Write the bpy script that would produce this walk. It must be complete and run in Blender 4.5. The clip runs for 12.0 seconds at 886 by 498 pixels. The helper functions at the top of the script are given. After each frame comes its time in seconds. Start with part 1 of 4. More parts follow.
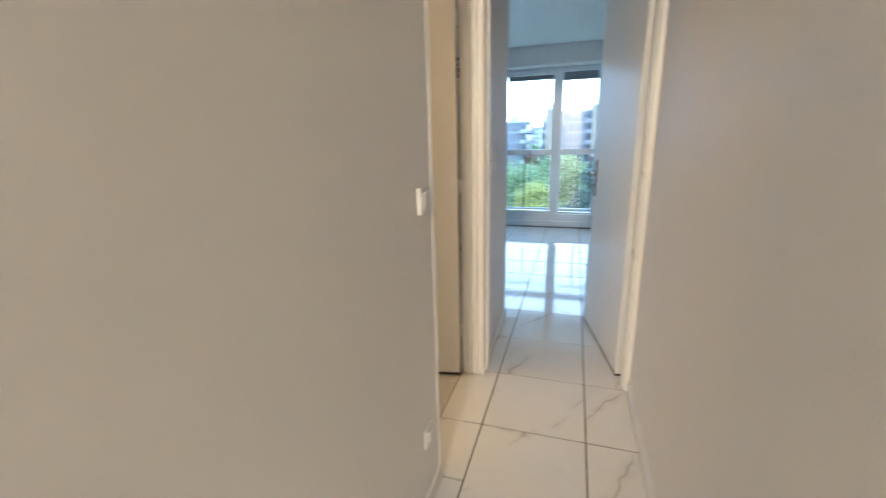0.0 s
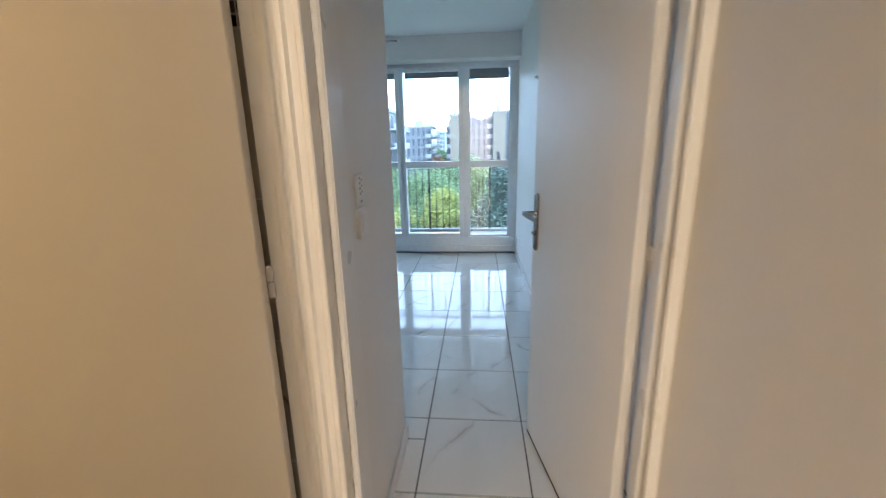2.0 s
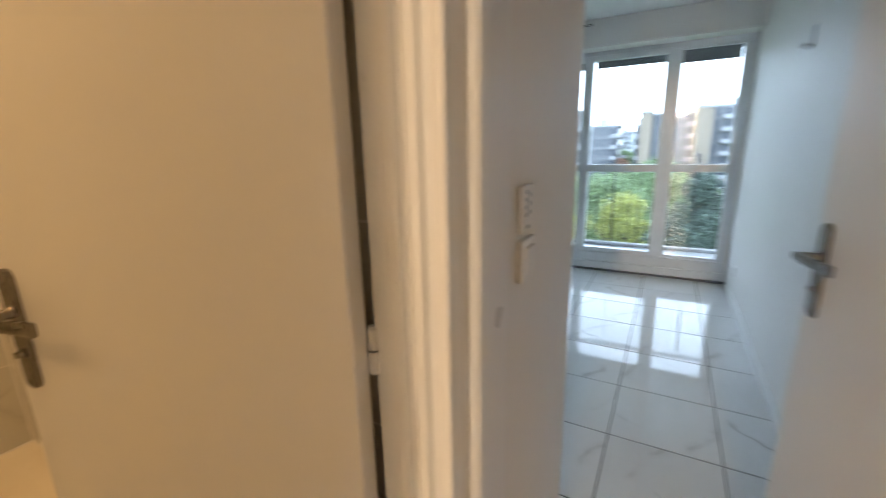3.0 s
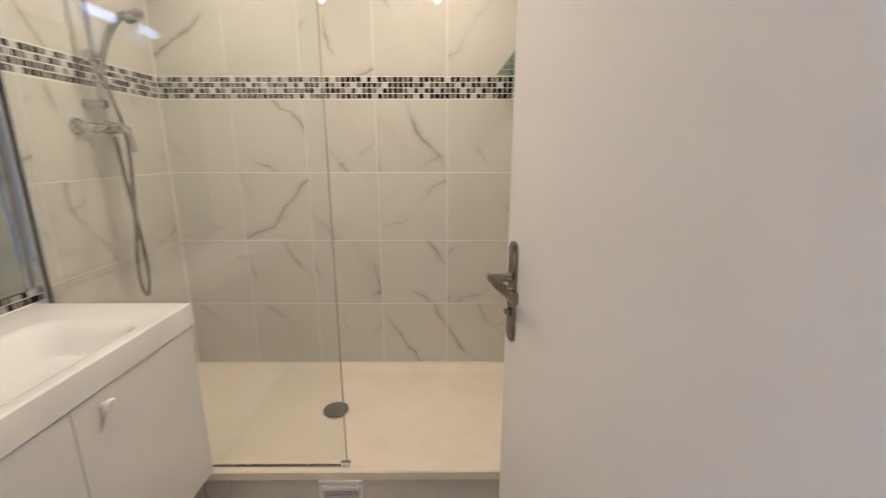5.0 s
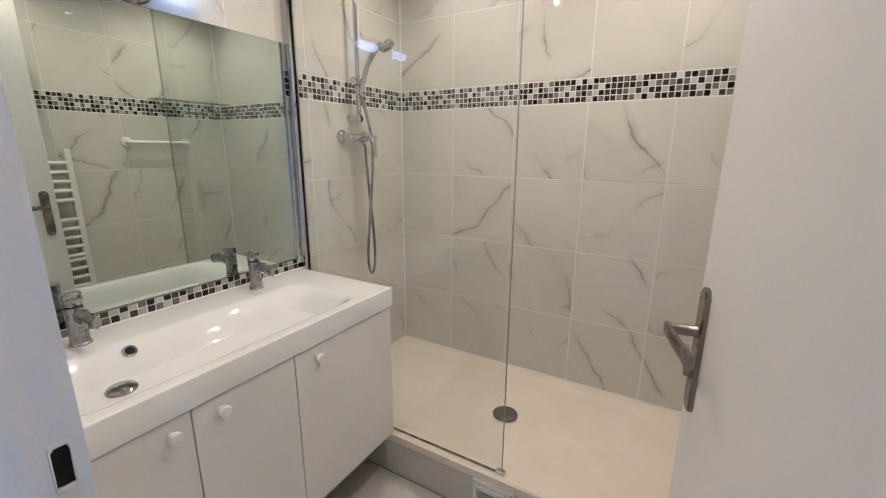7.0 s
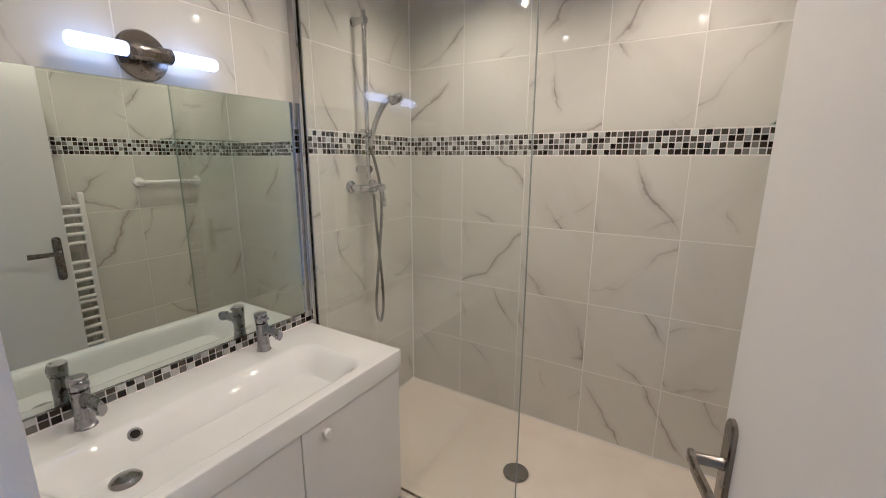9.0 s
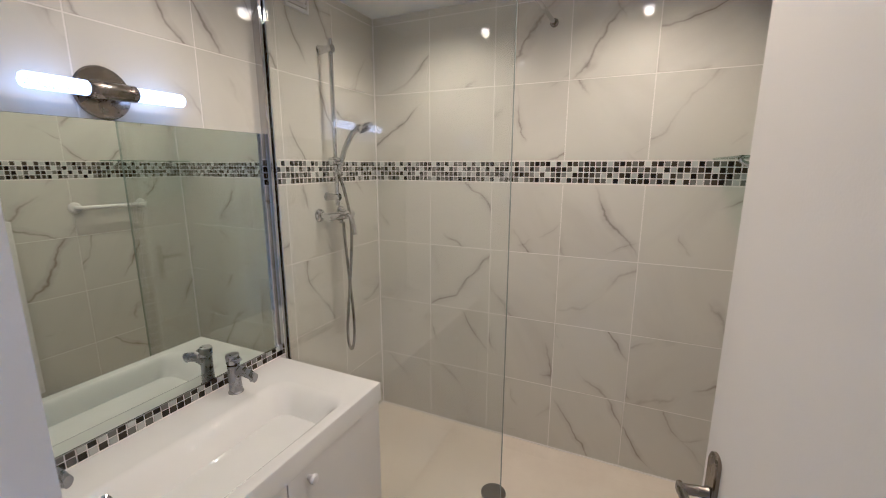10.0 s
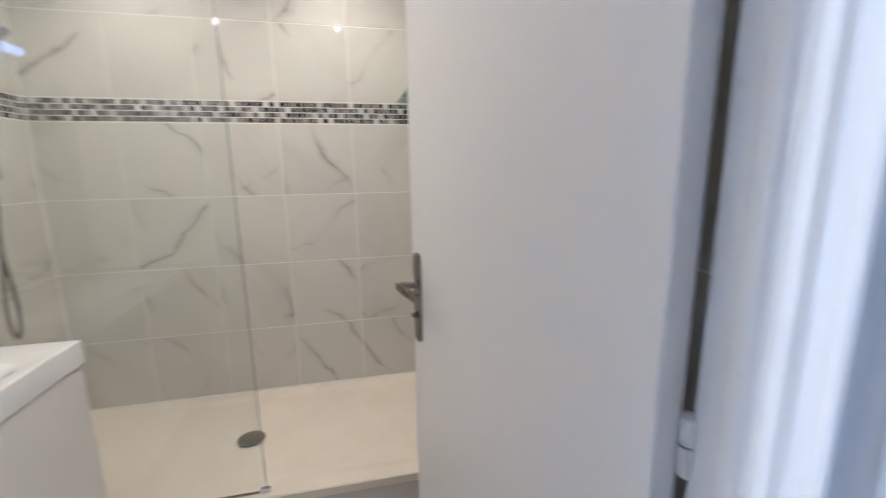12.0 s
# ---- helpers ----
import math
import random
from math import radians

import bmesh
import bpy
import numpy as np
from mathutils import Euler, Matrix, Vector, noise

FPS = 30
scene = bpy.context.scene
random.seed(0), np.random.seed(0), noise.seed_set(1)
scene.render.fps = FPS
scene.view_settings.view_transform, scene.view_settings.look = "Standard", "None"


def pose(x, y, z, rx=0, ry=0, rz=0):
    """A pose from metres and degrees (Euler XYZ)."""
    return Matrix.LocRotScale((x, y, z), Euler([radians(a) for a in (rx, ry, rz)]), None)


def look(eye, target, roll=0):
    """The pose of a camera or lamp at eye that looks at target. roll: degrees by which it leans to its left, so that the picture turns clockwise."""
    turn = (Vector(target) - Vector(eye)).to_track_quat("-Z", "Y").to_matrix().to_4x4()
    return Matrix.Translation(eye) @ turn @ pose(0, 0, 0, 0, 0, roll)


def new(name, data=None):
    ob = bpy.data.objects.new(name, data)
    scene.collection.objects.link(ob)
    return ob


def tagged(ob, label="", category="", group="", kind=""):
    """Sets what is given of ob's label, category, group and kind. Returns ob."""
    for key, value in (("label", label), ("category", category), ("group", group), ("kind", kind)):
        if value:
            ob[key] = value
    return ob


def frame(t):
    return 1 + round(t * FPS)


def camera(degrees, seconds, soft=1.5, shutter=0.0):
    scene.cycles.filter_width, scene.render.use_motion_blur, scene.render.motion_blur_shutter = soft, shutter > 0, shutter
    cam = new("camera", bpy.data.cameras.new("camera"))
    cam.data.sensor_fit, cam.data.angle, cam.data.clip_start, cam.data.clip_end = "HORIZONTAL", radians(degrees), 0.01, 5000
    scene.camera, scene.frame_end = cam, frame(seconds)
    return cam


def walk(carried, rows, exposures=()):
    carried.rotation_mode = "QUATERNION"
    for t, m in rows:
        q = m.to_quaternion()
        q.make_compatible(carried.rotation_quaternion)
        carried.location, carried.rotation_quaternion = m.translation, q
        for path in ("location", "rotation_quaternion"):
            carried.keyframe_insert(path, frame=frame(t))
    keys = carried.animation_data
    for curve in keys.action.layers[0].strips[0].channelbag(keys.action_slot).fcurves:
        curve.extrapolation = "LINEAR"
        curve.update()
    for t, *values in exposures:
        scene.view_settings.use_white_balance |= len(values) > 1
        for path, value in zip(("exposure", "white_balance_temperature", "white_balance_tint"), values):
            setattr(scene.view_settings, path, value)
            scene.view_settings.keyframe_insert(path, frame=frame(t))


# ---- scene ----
cam = camera(94.3, 12.0, 1.0, 0.5)
PATH = [
    (0, (0.341, -2.037, 1.254), (-0.248, -0.194, 0.748), -1.4),
    (0.5, (0.291, -1.807, 1.289), (0.127, 0.12, 0.779), -1.5),
    (1, (0.267, -1.538, 1.298), (0.217, 0.395, 0.789), -1.4),
    (1.5, (0.263, -1.209, 1.315), (0.204, 0.725, 0.808), -1.4),
    (2, (0.245, -0.85, 1.316), (0.072, 1.08, 0.818), -1.3),
    (2.5, (0.197, -0.589, 1.312), (-0.262, 1.295, 0.825), -1.3),
    (3, (0.142, -0.458, 1.308), (-0.796, 1.243, 0.832), -1.3),
    (3.3, (0.102, -0.4, 1.296), (-1.156, 1.079, 0.817), -1.5),
    (3.5, (0.094, -0.407, 1.296), (-1.317, 0.928, 0.818), -1.1),
    (3.7, (0.08, -0.412, 1.291), (-1.48, 0.753, 0.832), -0.8),
    (5.3, (-0.003, -0.357, 1.315), (-1.934, -0.58, 0.843), -0.0),
    (5.5, (0.004, -0.337, 1.313), (-1.905, -0.703, 0.843), 0.1),
    (6, (0.005, -0.299, 1.297), (-1.82, -0.966, 0.823), 0.2),
    (6.5, (-0.014, -0.282, 1.298), (-1.749, -1.155, 0.823), 0.2),
    (7, (-0.077, -0.274, 1.345), (-1.751, -1.26, 0.871), 0.3),
    (7.2, (-0.094, -0.271, 1.36), (-1.748, -1.29, 0.883), 0.4),
    (9, (-0.128, -0.314, 1.525), (-1.793, -1.338, 1.099), 0.2),
    (9.5, (-0.109, -0.339, 1.58), (-1.827, -1.281, 1.173), 0.2),
    (10, (-0.080, -0.396, 1.619), (-1.863, -1.215, 1.224), 0.1),
    (10.5, (-0.021, -0.440, 1.547), (-1.875, -1.08, 1.156), 0.1),
    (11, (0.022, -0.414, 1.472), (-1.902, -0.802, 1.086), -0.1),
    (11.5, (0.069, -0.387, 1.386), (-1.892, -0.47, 1.003), -0.2),
    (12, (0.118, -0.375, 1.323), (-1.799, 0.05, 0.94), -0.8),
]
EXPOSURES = [
    (0.0, -0.02, 4800, 10), (1.0, 0.05, 4850, 10), (1.5, 0.05, 4950, 11), (2.0, -0.14, 5100, 13), (2.5, -0.12, 5500, 16), (3.0, -0.17, 5700, 15), (3.7, -0.25, 5650, 16),
    (5.3, 0.42, 3640, 15), (7.0, 0.27, 3640, 15), (9.0, 0.05, 3670, 16), (10.0, 0.03, 3670, 16), (11.0, 0.20, 3650, 16), (11.5, 0.28, 3620, 15), (12.0, 0.36, 3510, 14),
]
walk(cam, [(t, look(eye, target, roll)) for t, eye, target, roll in PATH], EXPOSURES)
scene.cycles.max_bounces = 10

# ---- world, sun, lamps ----
world = bpy.data.worlds.new("overcast_sky")
scene.world = world
world.use_nodes = True
wn, wl = world.node_tree.nodes, world.node_tree.links
wn.clear()
sky = wn.new("ShaderNodeTexSky")
sky.sky_type, sky.sun_disc, sky.sun_elevation, sky.sun_rotation = "NISHITA", False, radians(38), radians(200)
bg_sky, bg_cloud, bg_add, w_out = (wn.new(k) for k in ("ShaderNodeBackground", "ShaderNodeBackground", "ShaderNodeAddShader", "ShaderNodeOutputWorld"))
bg_sky.inputs["Strength"].default_value = 0.08
bg_cloud.inputs["Color"].default_value = (0.81, 0.93, 1.0, 1)
bg_cloud.inputs["Strength"].default_value = 7.2
wl.new(sky.outputs[0], bg_sky.inputs["Color"])
wl.new(bg_sky.outputs[0], bg_add.inputs[0])
wl.new(bg_cloud.outputs[0], bg_add.inputs[1])
wl.new(bg_add.outputs[0], w_out.inputs["Surface"])


def lamp(name, kind, matrix, energy, colour, **more):
    data = bpy.data.lights.new(name, kind)
    data.energy, data.color = energy, colour
    ob = new(name, data)
    ob.matrix_world = matrix
    if kind == "SUN":
        data.angle = more["angle"]
    if kind == "POINT":
        data.shadow_soft_size = more["size"]
    if kind == "SPOT":
        data.spot_size, data.spot_blend, data.shadow_soft_size = more["cone"], more["blend"], more["size"]
    return ob


lamp("sun", "SUN", look((0, 0, 30), (6, -12, 14)), 0.8, (1, 0.97, 0.93), angle=radians(14))
WARM = (1.0, 0.56, 0.19)
SPOTS = [(x, y) for x in (-1.64, -0.84) for y in (-1.21, -0.40)]
for sx, sy in SPOTS:
    lamp("downlight_beam", "SPOT", pose(sx, sy, 2.335), 20.5, WARM, cone=radians(156), blend=0.8, size=0.02)
# unseen fill light, added to brighten the corridor from behind the camera
lamp("hall_fill_light", "POINT", pose(0.28, -6.2, 2.2), 610, (1.0, 0.71, 0.39), size=0.10)

# ---- materials ----


class Mat:
    """A small builder for node materials."""

    def __init__(self, name, colour=(0.8, 0.8, 0.8), rough=0.5, metal=0.0, coat=0.0):
        self.m = bpy.data.materials.new(name)
        self.m.use_nodes = True
        self.n, self.l = self.m.node_tree.nodes, self.m.node_tree.links
        self.b = self.n["Principled BSDF"]
        self.out = self.n["Material Output"]
        self.b.inputs["Base Color"].default_value = (*colour, 1)
        self.b.inputs["Roughness"].default_value = rough
        self.b.inputs["Metallic"].default_value = metal
        self.b.inputs["Coat Weight"].default_value = coat
        self.b.inputs["Coat Roughness"].default_value = 0.08

    def add(self, kind, **values):
        node = self.n.new(kind)
        for key, value in values.items():
            node.inputs[key.replace("_", " ")].default_value = value
        return node

    def coords(self, spread=0.0):
        """Object coordinates, shifted at random from object to object."""
        tc = self.n.new("ShaderNodeTexCoord")
        if not spread:
            return tc.outputs["Object"]
        info = self.n.new("ShaderNodeObjectInfo")
        mul = self.n.new("ShaderNodeVectorMath")
        mul.operation = "MULTIPLY"
        mul.inputs[1].default_value = (spread, spread * 1.7, spread * 0.6)
        plus = self.n.new("ShaderNodeVectorMath")
        plus.operation = "ADD"
        self.l.new(info.outputs["Random"], mul.inputs[0])
        self.l.new(tc.outputs["Object"], plus.inputs[0])
        self.l.new(mul.outputs[0], plus.inputs[1])
        return plus.outputs[0]

    def noise(self, vec, scale, detail=3.0, distortion=0.0, rough=0.55):
        node = self.add("ShaderNodeTexNoise", Scale=scale, Detail=detail, Distortion=distortion, Roughness=rough)
        self.l.new(vec, node.inputs["Vector"])
        return node.outputs["Fac"]

    def ramp(self, fac, stops, mode="LINEAR"):
        node = self.n.new("ShaderNodeValToRGB")
        node.color_ramp.interpolation = mode
        e = node.color_ramp.elements
        while len(e) < len(stops):
            e.new(0.5)
        for k, (at, c) in enumerate(stops):
            e[k].position, e[k].color = at, (*c, 1)
        self.l.new(fac, node.inputs["Fac"])
        return node.outputs["Color"]

    def mix(self, fac, a, b, blend="MIX"):
        node = self.n.new("ShaderNodeMix")
        node.data_type, node.blend_type = "RGBA", blend
        for key, value in ((0, fac), (6, a), (7, b)):
            if isinstance(value, (int, float)):
                node.inputs[key].default_value = value
            elif isinstance(value, tuple):
                node.inputs[key].default_value = (*value, 1)
            else:
                self.l.new(value, node.inputs[key])
        return node.outputs[2]

    def colour(self, socket):
        self.l.new(socket, self.b.inputs["Base Color"])
        return self

    def roughness(self, socket):
        self.l.new(socket, self.b.inputs["Roughness"])
        return self

    def bump(self, socket, strength, distance=0.002):
        node = self.add("ShaderNodeBump", Strength=strength, Distance=distance)
        self.l.new(socket, node.inputs["Height"])
        self.l.new(node.outputs[0], self.b.inputs["Normal"])
        return self

    def stretched(self, vec, scale, turn):
        node = self.n.new("ShaderNodeMapping")
        node.inputs["Rotation"].default_value = (0, 0, radians(turn))
        node.inputs["Scale"].default_value = scale
        self.l.new(vec, node.inputs["Vector"])
        return node.outputs[0]


def paint(name, colour, rough, peel=0.25, waves=0.15):
    """Rolled wall paint: faint orange peel and slight uneven tone."""
    k = Mat(name, colour, rough)
    v = k.coords()
    tone = k.noise(v, 1.3, 4.0)
    k.colour(k.mix(k.ramp(tone, [(0.3, (0, 0, 0)), (0.7, (1, 1, 1))]), tuple(c * 0.965 for c in colour), colour))
    k.roughness(k.ramp(k.noise(v, 6.0, 3.0), [(0.3, (rough - 0.06,) * 3), (0.7, (rough + 0.06,) * 3)]))
    k.bump(k.mix(waves, k.noise(v, 220.0, 2.0), k.noise(k.stretched(v, (1, 1, 0.35), 0), 13.0, 3.0)), peel, 0.0006 + 0.003 * waves)
    return k.m


def marble(name, base, vein, rough, turn, gap, width, strength=0.8, spread=60, wobble=0.075, turns=None, waves=0.03):
    """White ceramic with long printed grey veins, shifted from tile to tile. gap: metres between veins; width: of one vein."""
    k = Mat(name, base, rough)
    k.b.inputs["IOR"].default_value = 1.47
    v = k.coords(spread)
    if turns:
        # each tile takes one of the printed directions
        info, steps_, spin = k.n.new("ShaderNodeObjectInfo"), k.n.new("ShaderNodeMapRange"), k.n.new("ShaderNodeVectorRotate")
        pick = k.ramp(info.outputs["Random"], [(i / len(turns), ((a + 180) / 360,) * 3) for i, a in enumerate(turns)], "CONSTANT")
        steps_.inputs["To Min"].default_value, steps_.inputs["To Max"].default_value = radians(-180), radians(180)
        spin.rotation_type = "Z_AXIS"
        k.l.new(pick, steps_.inputs["Value"])
        k.l.new(v, spin.inputs["Vector"])
        k.l.new(steps_.outputs[0], spin.inputs["Angle"])
        v = spin.outputs[0]
    bend = k.noise(v, 2.6, 3.5, 0.15, 0.42)

    def strokes(angle, gap, width, low, high, scale):
        rot = k.stretched(v, (1, 1, 1), angle)
        sep = k.n.new("ShaderNodeSeparateXYZ")
        k.l.new(rot, sep.inputs[0])
        shift, ping = k.n.new("ShaderNodeMath"), k.n.new("ShaderNodeMath")
        shift.operation, ping.operation = "MULTIPLY_ADD", "PINGPONG"
        shift.inputs[1].default_value, ping.inputs[1].default_value = wobble * 4, gap / 2
        k.l.new(bend, shift.inputs[0])
        k.l.new(sep.outputs["X"], shift.inputs[2])
        fine = k.n.new("ShaderNodeMath")
        fine.operation = "MULTIPLY_ADD"
        fine.inputs[1].default_value = 0.022
        k.l.new(k.noise(v, 26.0, 4.0), fine.inputs[0])
        k.l.new(shift.outputs[0], fine.inputs[2])
        k.l.new(fine.outputs[0], ping.inputs[0])
        thin = k.ramp(ping.outputs[0], [(0.0, (0.75, 0.75, 0.75)), (width * 0.7, (0.35, 0.35, 0.35)), (width * 1.8, (0, 0, 0))], "EASE")
        soft = k.ramp(ping.outputs[0], [(0.0, (0.6, 0.6, 0.6)), (width * 3, (0.36, 0.36, 0.36)), (width * 8, (0, 0, 0))], "EASE")
        patchy = k.ramp(k.noise(v, 9.0, 3.0), [(0.35, (0.15, 0.15, 0.15)), (0.68, (1, 1, 1))])
        line = k.mix(1.0, k.mix(1.0, soft, patchy, "MULTIPLY"), thin, "ADD")
        part_of = k.ramp(k.noise(v, scale, 2.5, 0.2), [(low, (0, 0, 0)), (high, (1, 1, 1))])
        return k.mix(1.0, line, part_of, "MULTIPLY")

    main = strokes(turn, gap, width, 0.46, 0.60, 2.4)
    other = strokes(turn - 78, gap * 1.6, width * 0.7, 0.56, 0.66, 2.6)
    cloud = k.mix(1.0, k.ramp(k.noise(k.stretched(v, (1, 0.35, 1), turn), 3.2, 4.0, 0.5), [(0.5, (0, 0, 0)), (0.75, (1, 1, 1))]), (0.22, 0.22, 0.22), "MULTIPLY")
    both = k.mix(1.0, k.mix(1.0, main, other, "ADD"), cloud, "ADD")
    scaled = k.mix(1.0, both, (strength,) * 3, "MULTIPLY")
    tone = k.ramp(k.noise(v, 2.0, 3.0), [(0.25, tuple(c * 0.95 for c in base)), (0.75, base)])
    k.colour(k.mix(scaled, tone, vein))
    k.roughness(k.ramp(k.noise(v, 9.0, 3.0), [(0.3, (rough * 0.8,) * 3), (0.7, (rough * 1.3,) * 3)]))
    k.bump(k.noise(v, 5.0, 2.0), waves, 0.003)
    return k.m


def metal(name, colour, rough, smudge=0.1):
    k = Mat(name, colour, rough, 1.0)
    v = k.coords()
    k.roughness(k.ramp(k.noise(v, 40.0, 4.0), [(0.3, (rough,) * 3), (0.75, (rough + smudge,) * 3)]))
    return k.m


def plain(name, colour, rough, metallic=0.0, coat=0.0, grain=30.0):
    k = Mat(name, colour, rough, metallic, coat)
    v = k.coords()
    k.colour(k.ramp(k.noise(v, grain, 3.0), [(0.3, tuple(c * 0.93 for c in colour)), (0.7, colour)]))
    k.roughness(k.ramp(k.noise(v, grain * 0.4, 3.0), [(0.3, (rough * 0.85,) * 3), (0.7, (min(1, rough * 1.2),) * 3)]))
    return k.m


def clear(name, tint, face=0.04):
    """A clear pane: light passes straight through, with more gloss at grazing angles."""
    k = Mat(name)
    k.n.remove(k.b)
    see, gloss, mixer, facing = (k.n.new(i) for i in ("ShaderNodeBsdfTransparent", "ShaderNodeBsdfGlossy", "ShaderNodeMixShader", "ShaderNodeLayerWeight"))
    see.inputs["Color"].default_value = (*tint, 1)
    gloss.inputs["Roughness"].default_value = 0.01
    facing.inputs["Blend"].default_value = 0.5
    power, scale = k.n.new("ShaderNodeMath"), k.n.new("ShaderNodeMath")
    power.operation, scale.operation = "POWER", "MULTIPLY_ADD"
    power.inputs[1].default_value, scale.inputs[1].default_value, scale.inputs[2].default_value = 5.0, 0.9, face
    k.l.new(facing.outputs["Facing"], power.inputs[0])
    k.l.new(power.outputs[0], scale.inputs[0])
    k.l.new(scale.outputs[0], mixer.inputs[0])
    k.l.new(see.outputs[0], mixer.inputs[1])
    k.l.new(gloss.outputs[0], mixer.inputs[2])
    k.l.new(mixer.outputs[0], k.out.inputs["Surface"])
    return k.m


def glow(name, colour, strength):
    k = Mat(name, colour, 0.3)
    k.b.inputs["Emission Color"].default_value = (*colour, 1)
    k.b.inputs["Emission Strength"].default_value = strength
    return k.m


M_WALL = paint("white_wall_paint", (0.80, 0.785, 0.76), 0.55, 0.35)
M_CEIL = paint("white_ceiling_paint", (0.82, 0.82, 0.81), 0.7, 0.3)
M_TRIM = paint("white_gloss_trim_paint", (0.80, 0.79, 0.775), 0.32, 0.30, 0.4)
M_DOOR = paint("white_satin_door_paint", (0.81, 0.795, 0.775), 0.38, 0.20, 0.2)
M_FLOOR = marble("polished_marble_floor_tile", (0.77, 0.765, 0.75), (0.43, 0.41, 0.385), 0.06, 28, 0.40, 0.005, 0.85, waves=0.06)
M_TILE = marble("marbled_wall_tile", (0.63, 0.62, 0.56), (0.30, 0.275, 0.25), 0.03, 0, 0.24, 0.0040, 0.95, wobble=0.065, turns=(-28, 56, -40, -18, 66, 48, -33, 150))
M_BFLOOR = marble("bathroom_floor_tile", (0.60, 0.575, 0.54), (0.42, 0.40, 0.37), 0.22, 15, 0.4, 0.004, 0.4)
M_APRON = marble("shower_apron_tile", (0.64, 0.615, 0.565), (0.45, 0.43, 0.40), 0.15, -60, 0.3, 0.004, 0.5)
M_GROUT = plain("white_grout", (0.77, 0.75, 0.70), 0.8, grain=90)
M_DARKGROUT = plain("dark_floor_grout", (0.07, 0.068, 0.065), 0.8, grain=90)
M_CHROME = metal("chrome", (0.62, 0.62, 0.63), 0.035, 0.05)
M_LIMED = metal("limescaled_chrome", (0.34, 0.34, 0.35), 0.16, 0.3)
M_DARKCHROME = metal("dull_chrome", (0.30, 0.295, 0.285), 0.06, 0.08)
M_GLASSEDGE = plain("dark_green_glass_edge", (0.30, 0.34, 0.32), 0.15)
M_NICKEL = metal("brushed_nickel", (0.25, 0.228, 0.20), 0.20, 0.12)
M_ALU = metal("polished_aluminium", (0.80, 0.81, 0.83), 0.12, 0.08)
M_HINGE = plain("painted_hinge", (0.72, 0.70, 0.67), 0.4)
M_CERAMIC = plain("white_basin_ceramic", (0.84, 0.84, 0.83), 0.025, coat=1.0, grain=4)
M_LACQUER = plain("white_cabinet_lacquer", (0.82, 0.81, 0.79), 0.22, grain=3)
M_PLASTIC = plain("white_plastic", (0.80, 0.79, 0.77), 0.35, grain=50)
M_KEYWHITE = plain("light_grey_plastic", (0.50, 0.51, 0.52), 0.4, grain=50)
M_PVC = plain("white_window_pvc", (0.78, 0.80, 0.82), 0.35, grain=20)
M_BLACK = plain("black_iron", (0.02, 0.02, 0.022), 0.5)
# very dark brown: the shade in the gap under the doors, as colour
M_DOORGAP = plain("door_gap_shade", (0.045, 0.035, 0.028), 0.85, grain=60)
M_BATHGROUT = plain("grey_floor_grout", (0.34, 0.325, 0.30), 0.8, grain=90)
# near-black fill that puts the shade of holes and slots into colour
M_HOLESHADE = plain("hole_shade", (0.008, 0.008, 0.008), 0.9)
M_SHUTTER = plain("dark_shutter_slats", (0.20, 0.20, 0.225), 0.6)
M_GLASS = clear("window_glass", (0.96, 0.98, 0.98))
M_SCREEN = clear("shower_glass", (0.975, 0.987, 0.978), 0.075)
M_SHELF = clear("green_shelf_glass", (0.78, 0.87, 0.83))
M_CERAMIC.node_tree.nodes["Principled BSDF"].inputs["Coat Roughness"].default_value = 0.015
M_MIRROR = Mat("silvered_mirror", (0.66, 0.71, 0.655), 0.008, 1.0).m
M_TUBE = glow("lit_crystal_tube", (1.0, 0.95, 0.89), 6)
M_TUBE.node_tree.nodes["Principled BSDF"].inputs["Roughness"].default_value = 0.1
vor = M_TUBE.node_tree.nodes.new("ShaderNodeTexVoronoi")
vor.inputs["Scale"].default_value = 150
spread_ = M_TUBE.node_tree.nodes.new("ShaderNodeMapRange")
spread_.inputs["From Max"].default_value, spread_.inputs["To Min"].default_value, spread_.inputs["To Max"].default_value = 0.5, 0.0, 1.0
tube_at = M_TUBE.node_tree.nodes.new("ShaderNodeTexCoord")
M_TUBE.node_tree.links.new(tube_at.outputs["Object"], vor.inputs["Vector"])
M_TUBE.node_tree.links.new(vor.outputs["Distance"], spread_.inputs["Value"])
sharp, level = M_TUBE.node_tree.nodes.new("ShaderNodeMath"), M_TUBE.node_tree.nodes.new("ShaderNodeMath")
sharp.operation, level.operation = "POWER", "MULTIPLY_ADD"
sharp.inputs[1].default_value, level.inputs[1].default_value, level.inputs[2].default_value = 2.0, 2.6, 0.15
M_TUBE.node_tree.links.new(spread_.outputs[0], sharp.inputs[0])
M_TUBE.node_tree.links.new(sharp.outputs[0], level.inputs[0])
M_TUBE.node_tree.links.new(level.outputs[0], M_TUBE.node_tree.nodes["Principled BSDF"].inputs["Emission Strength"])
M_LED = glow("warm_led_lens", (1.0, 0.62, 0.28), 30)
# glow of the dome added round the corridor's fill light
M_FILLGLOW = glow("warm_fill_glow", (1.0, 0.85, 0.65), 3)
M_LEDGE = plain("white_balcony_ledge", (0.36, 0.37, 0.38), 0.7, grain=12)
k = Mat("cream_stone_shower_tray", (0.72, 0.66, 0.56), 0.45)
v = k.coords()
k.colour(k.ramp(k.noise(v, 7.0, 5.0), [(0.3, (0.77, 0.705, 0.585)), (0.7, (0.83, 0.77, 0.65))]))
k.bump(k.noise(v, 26.0, 5.0), 0.35, 0.004)
M_TRAY = k.m
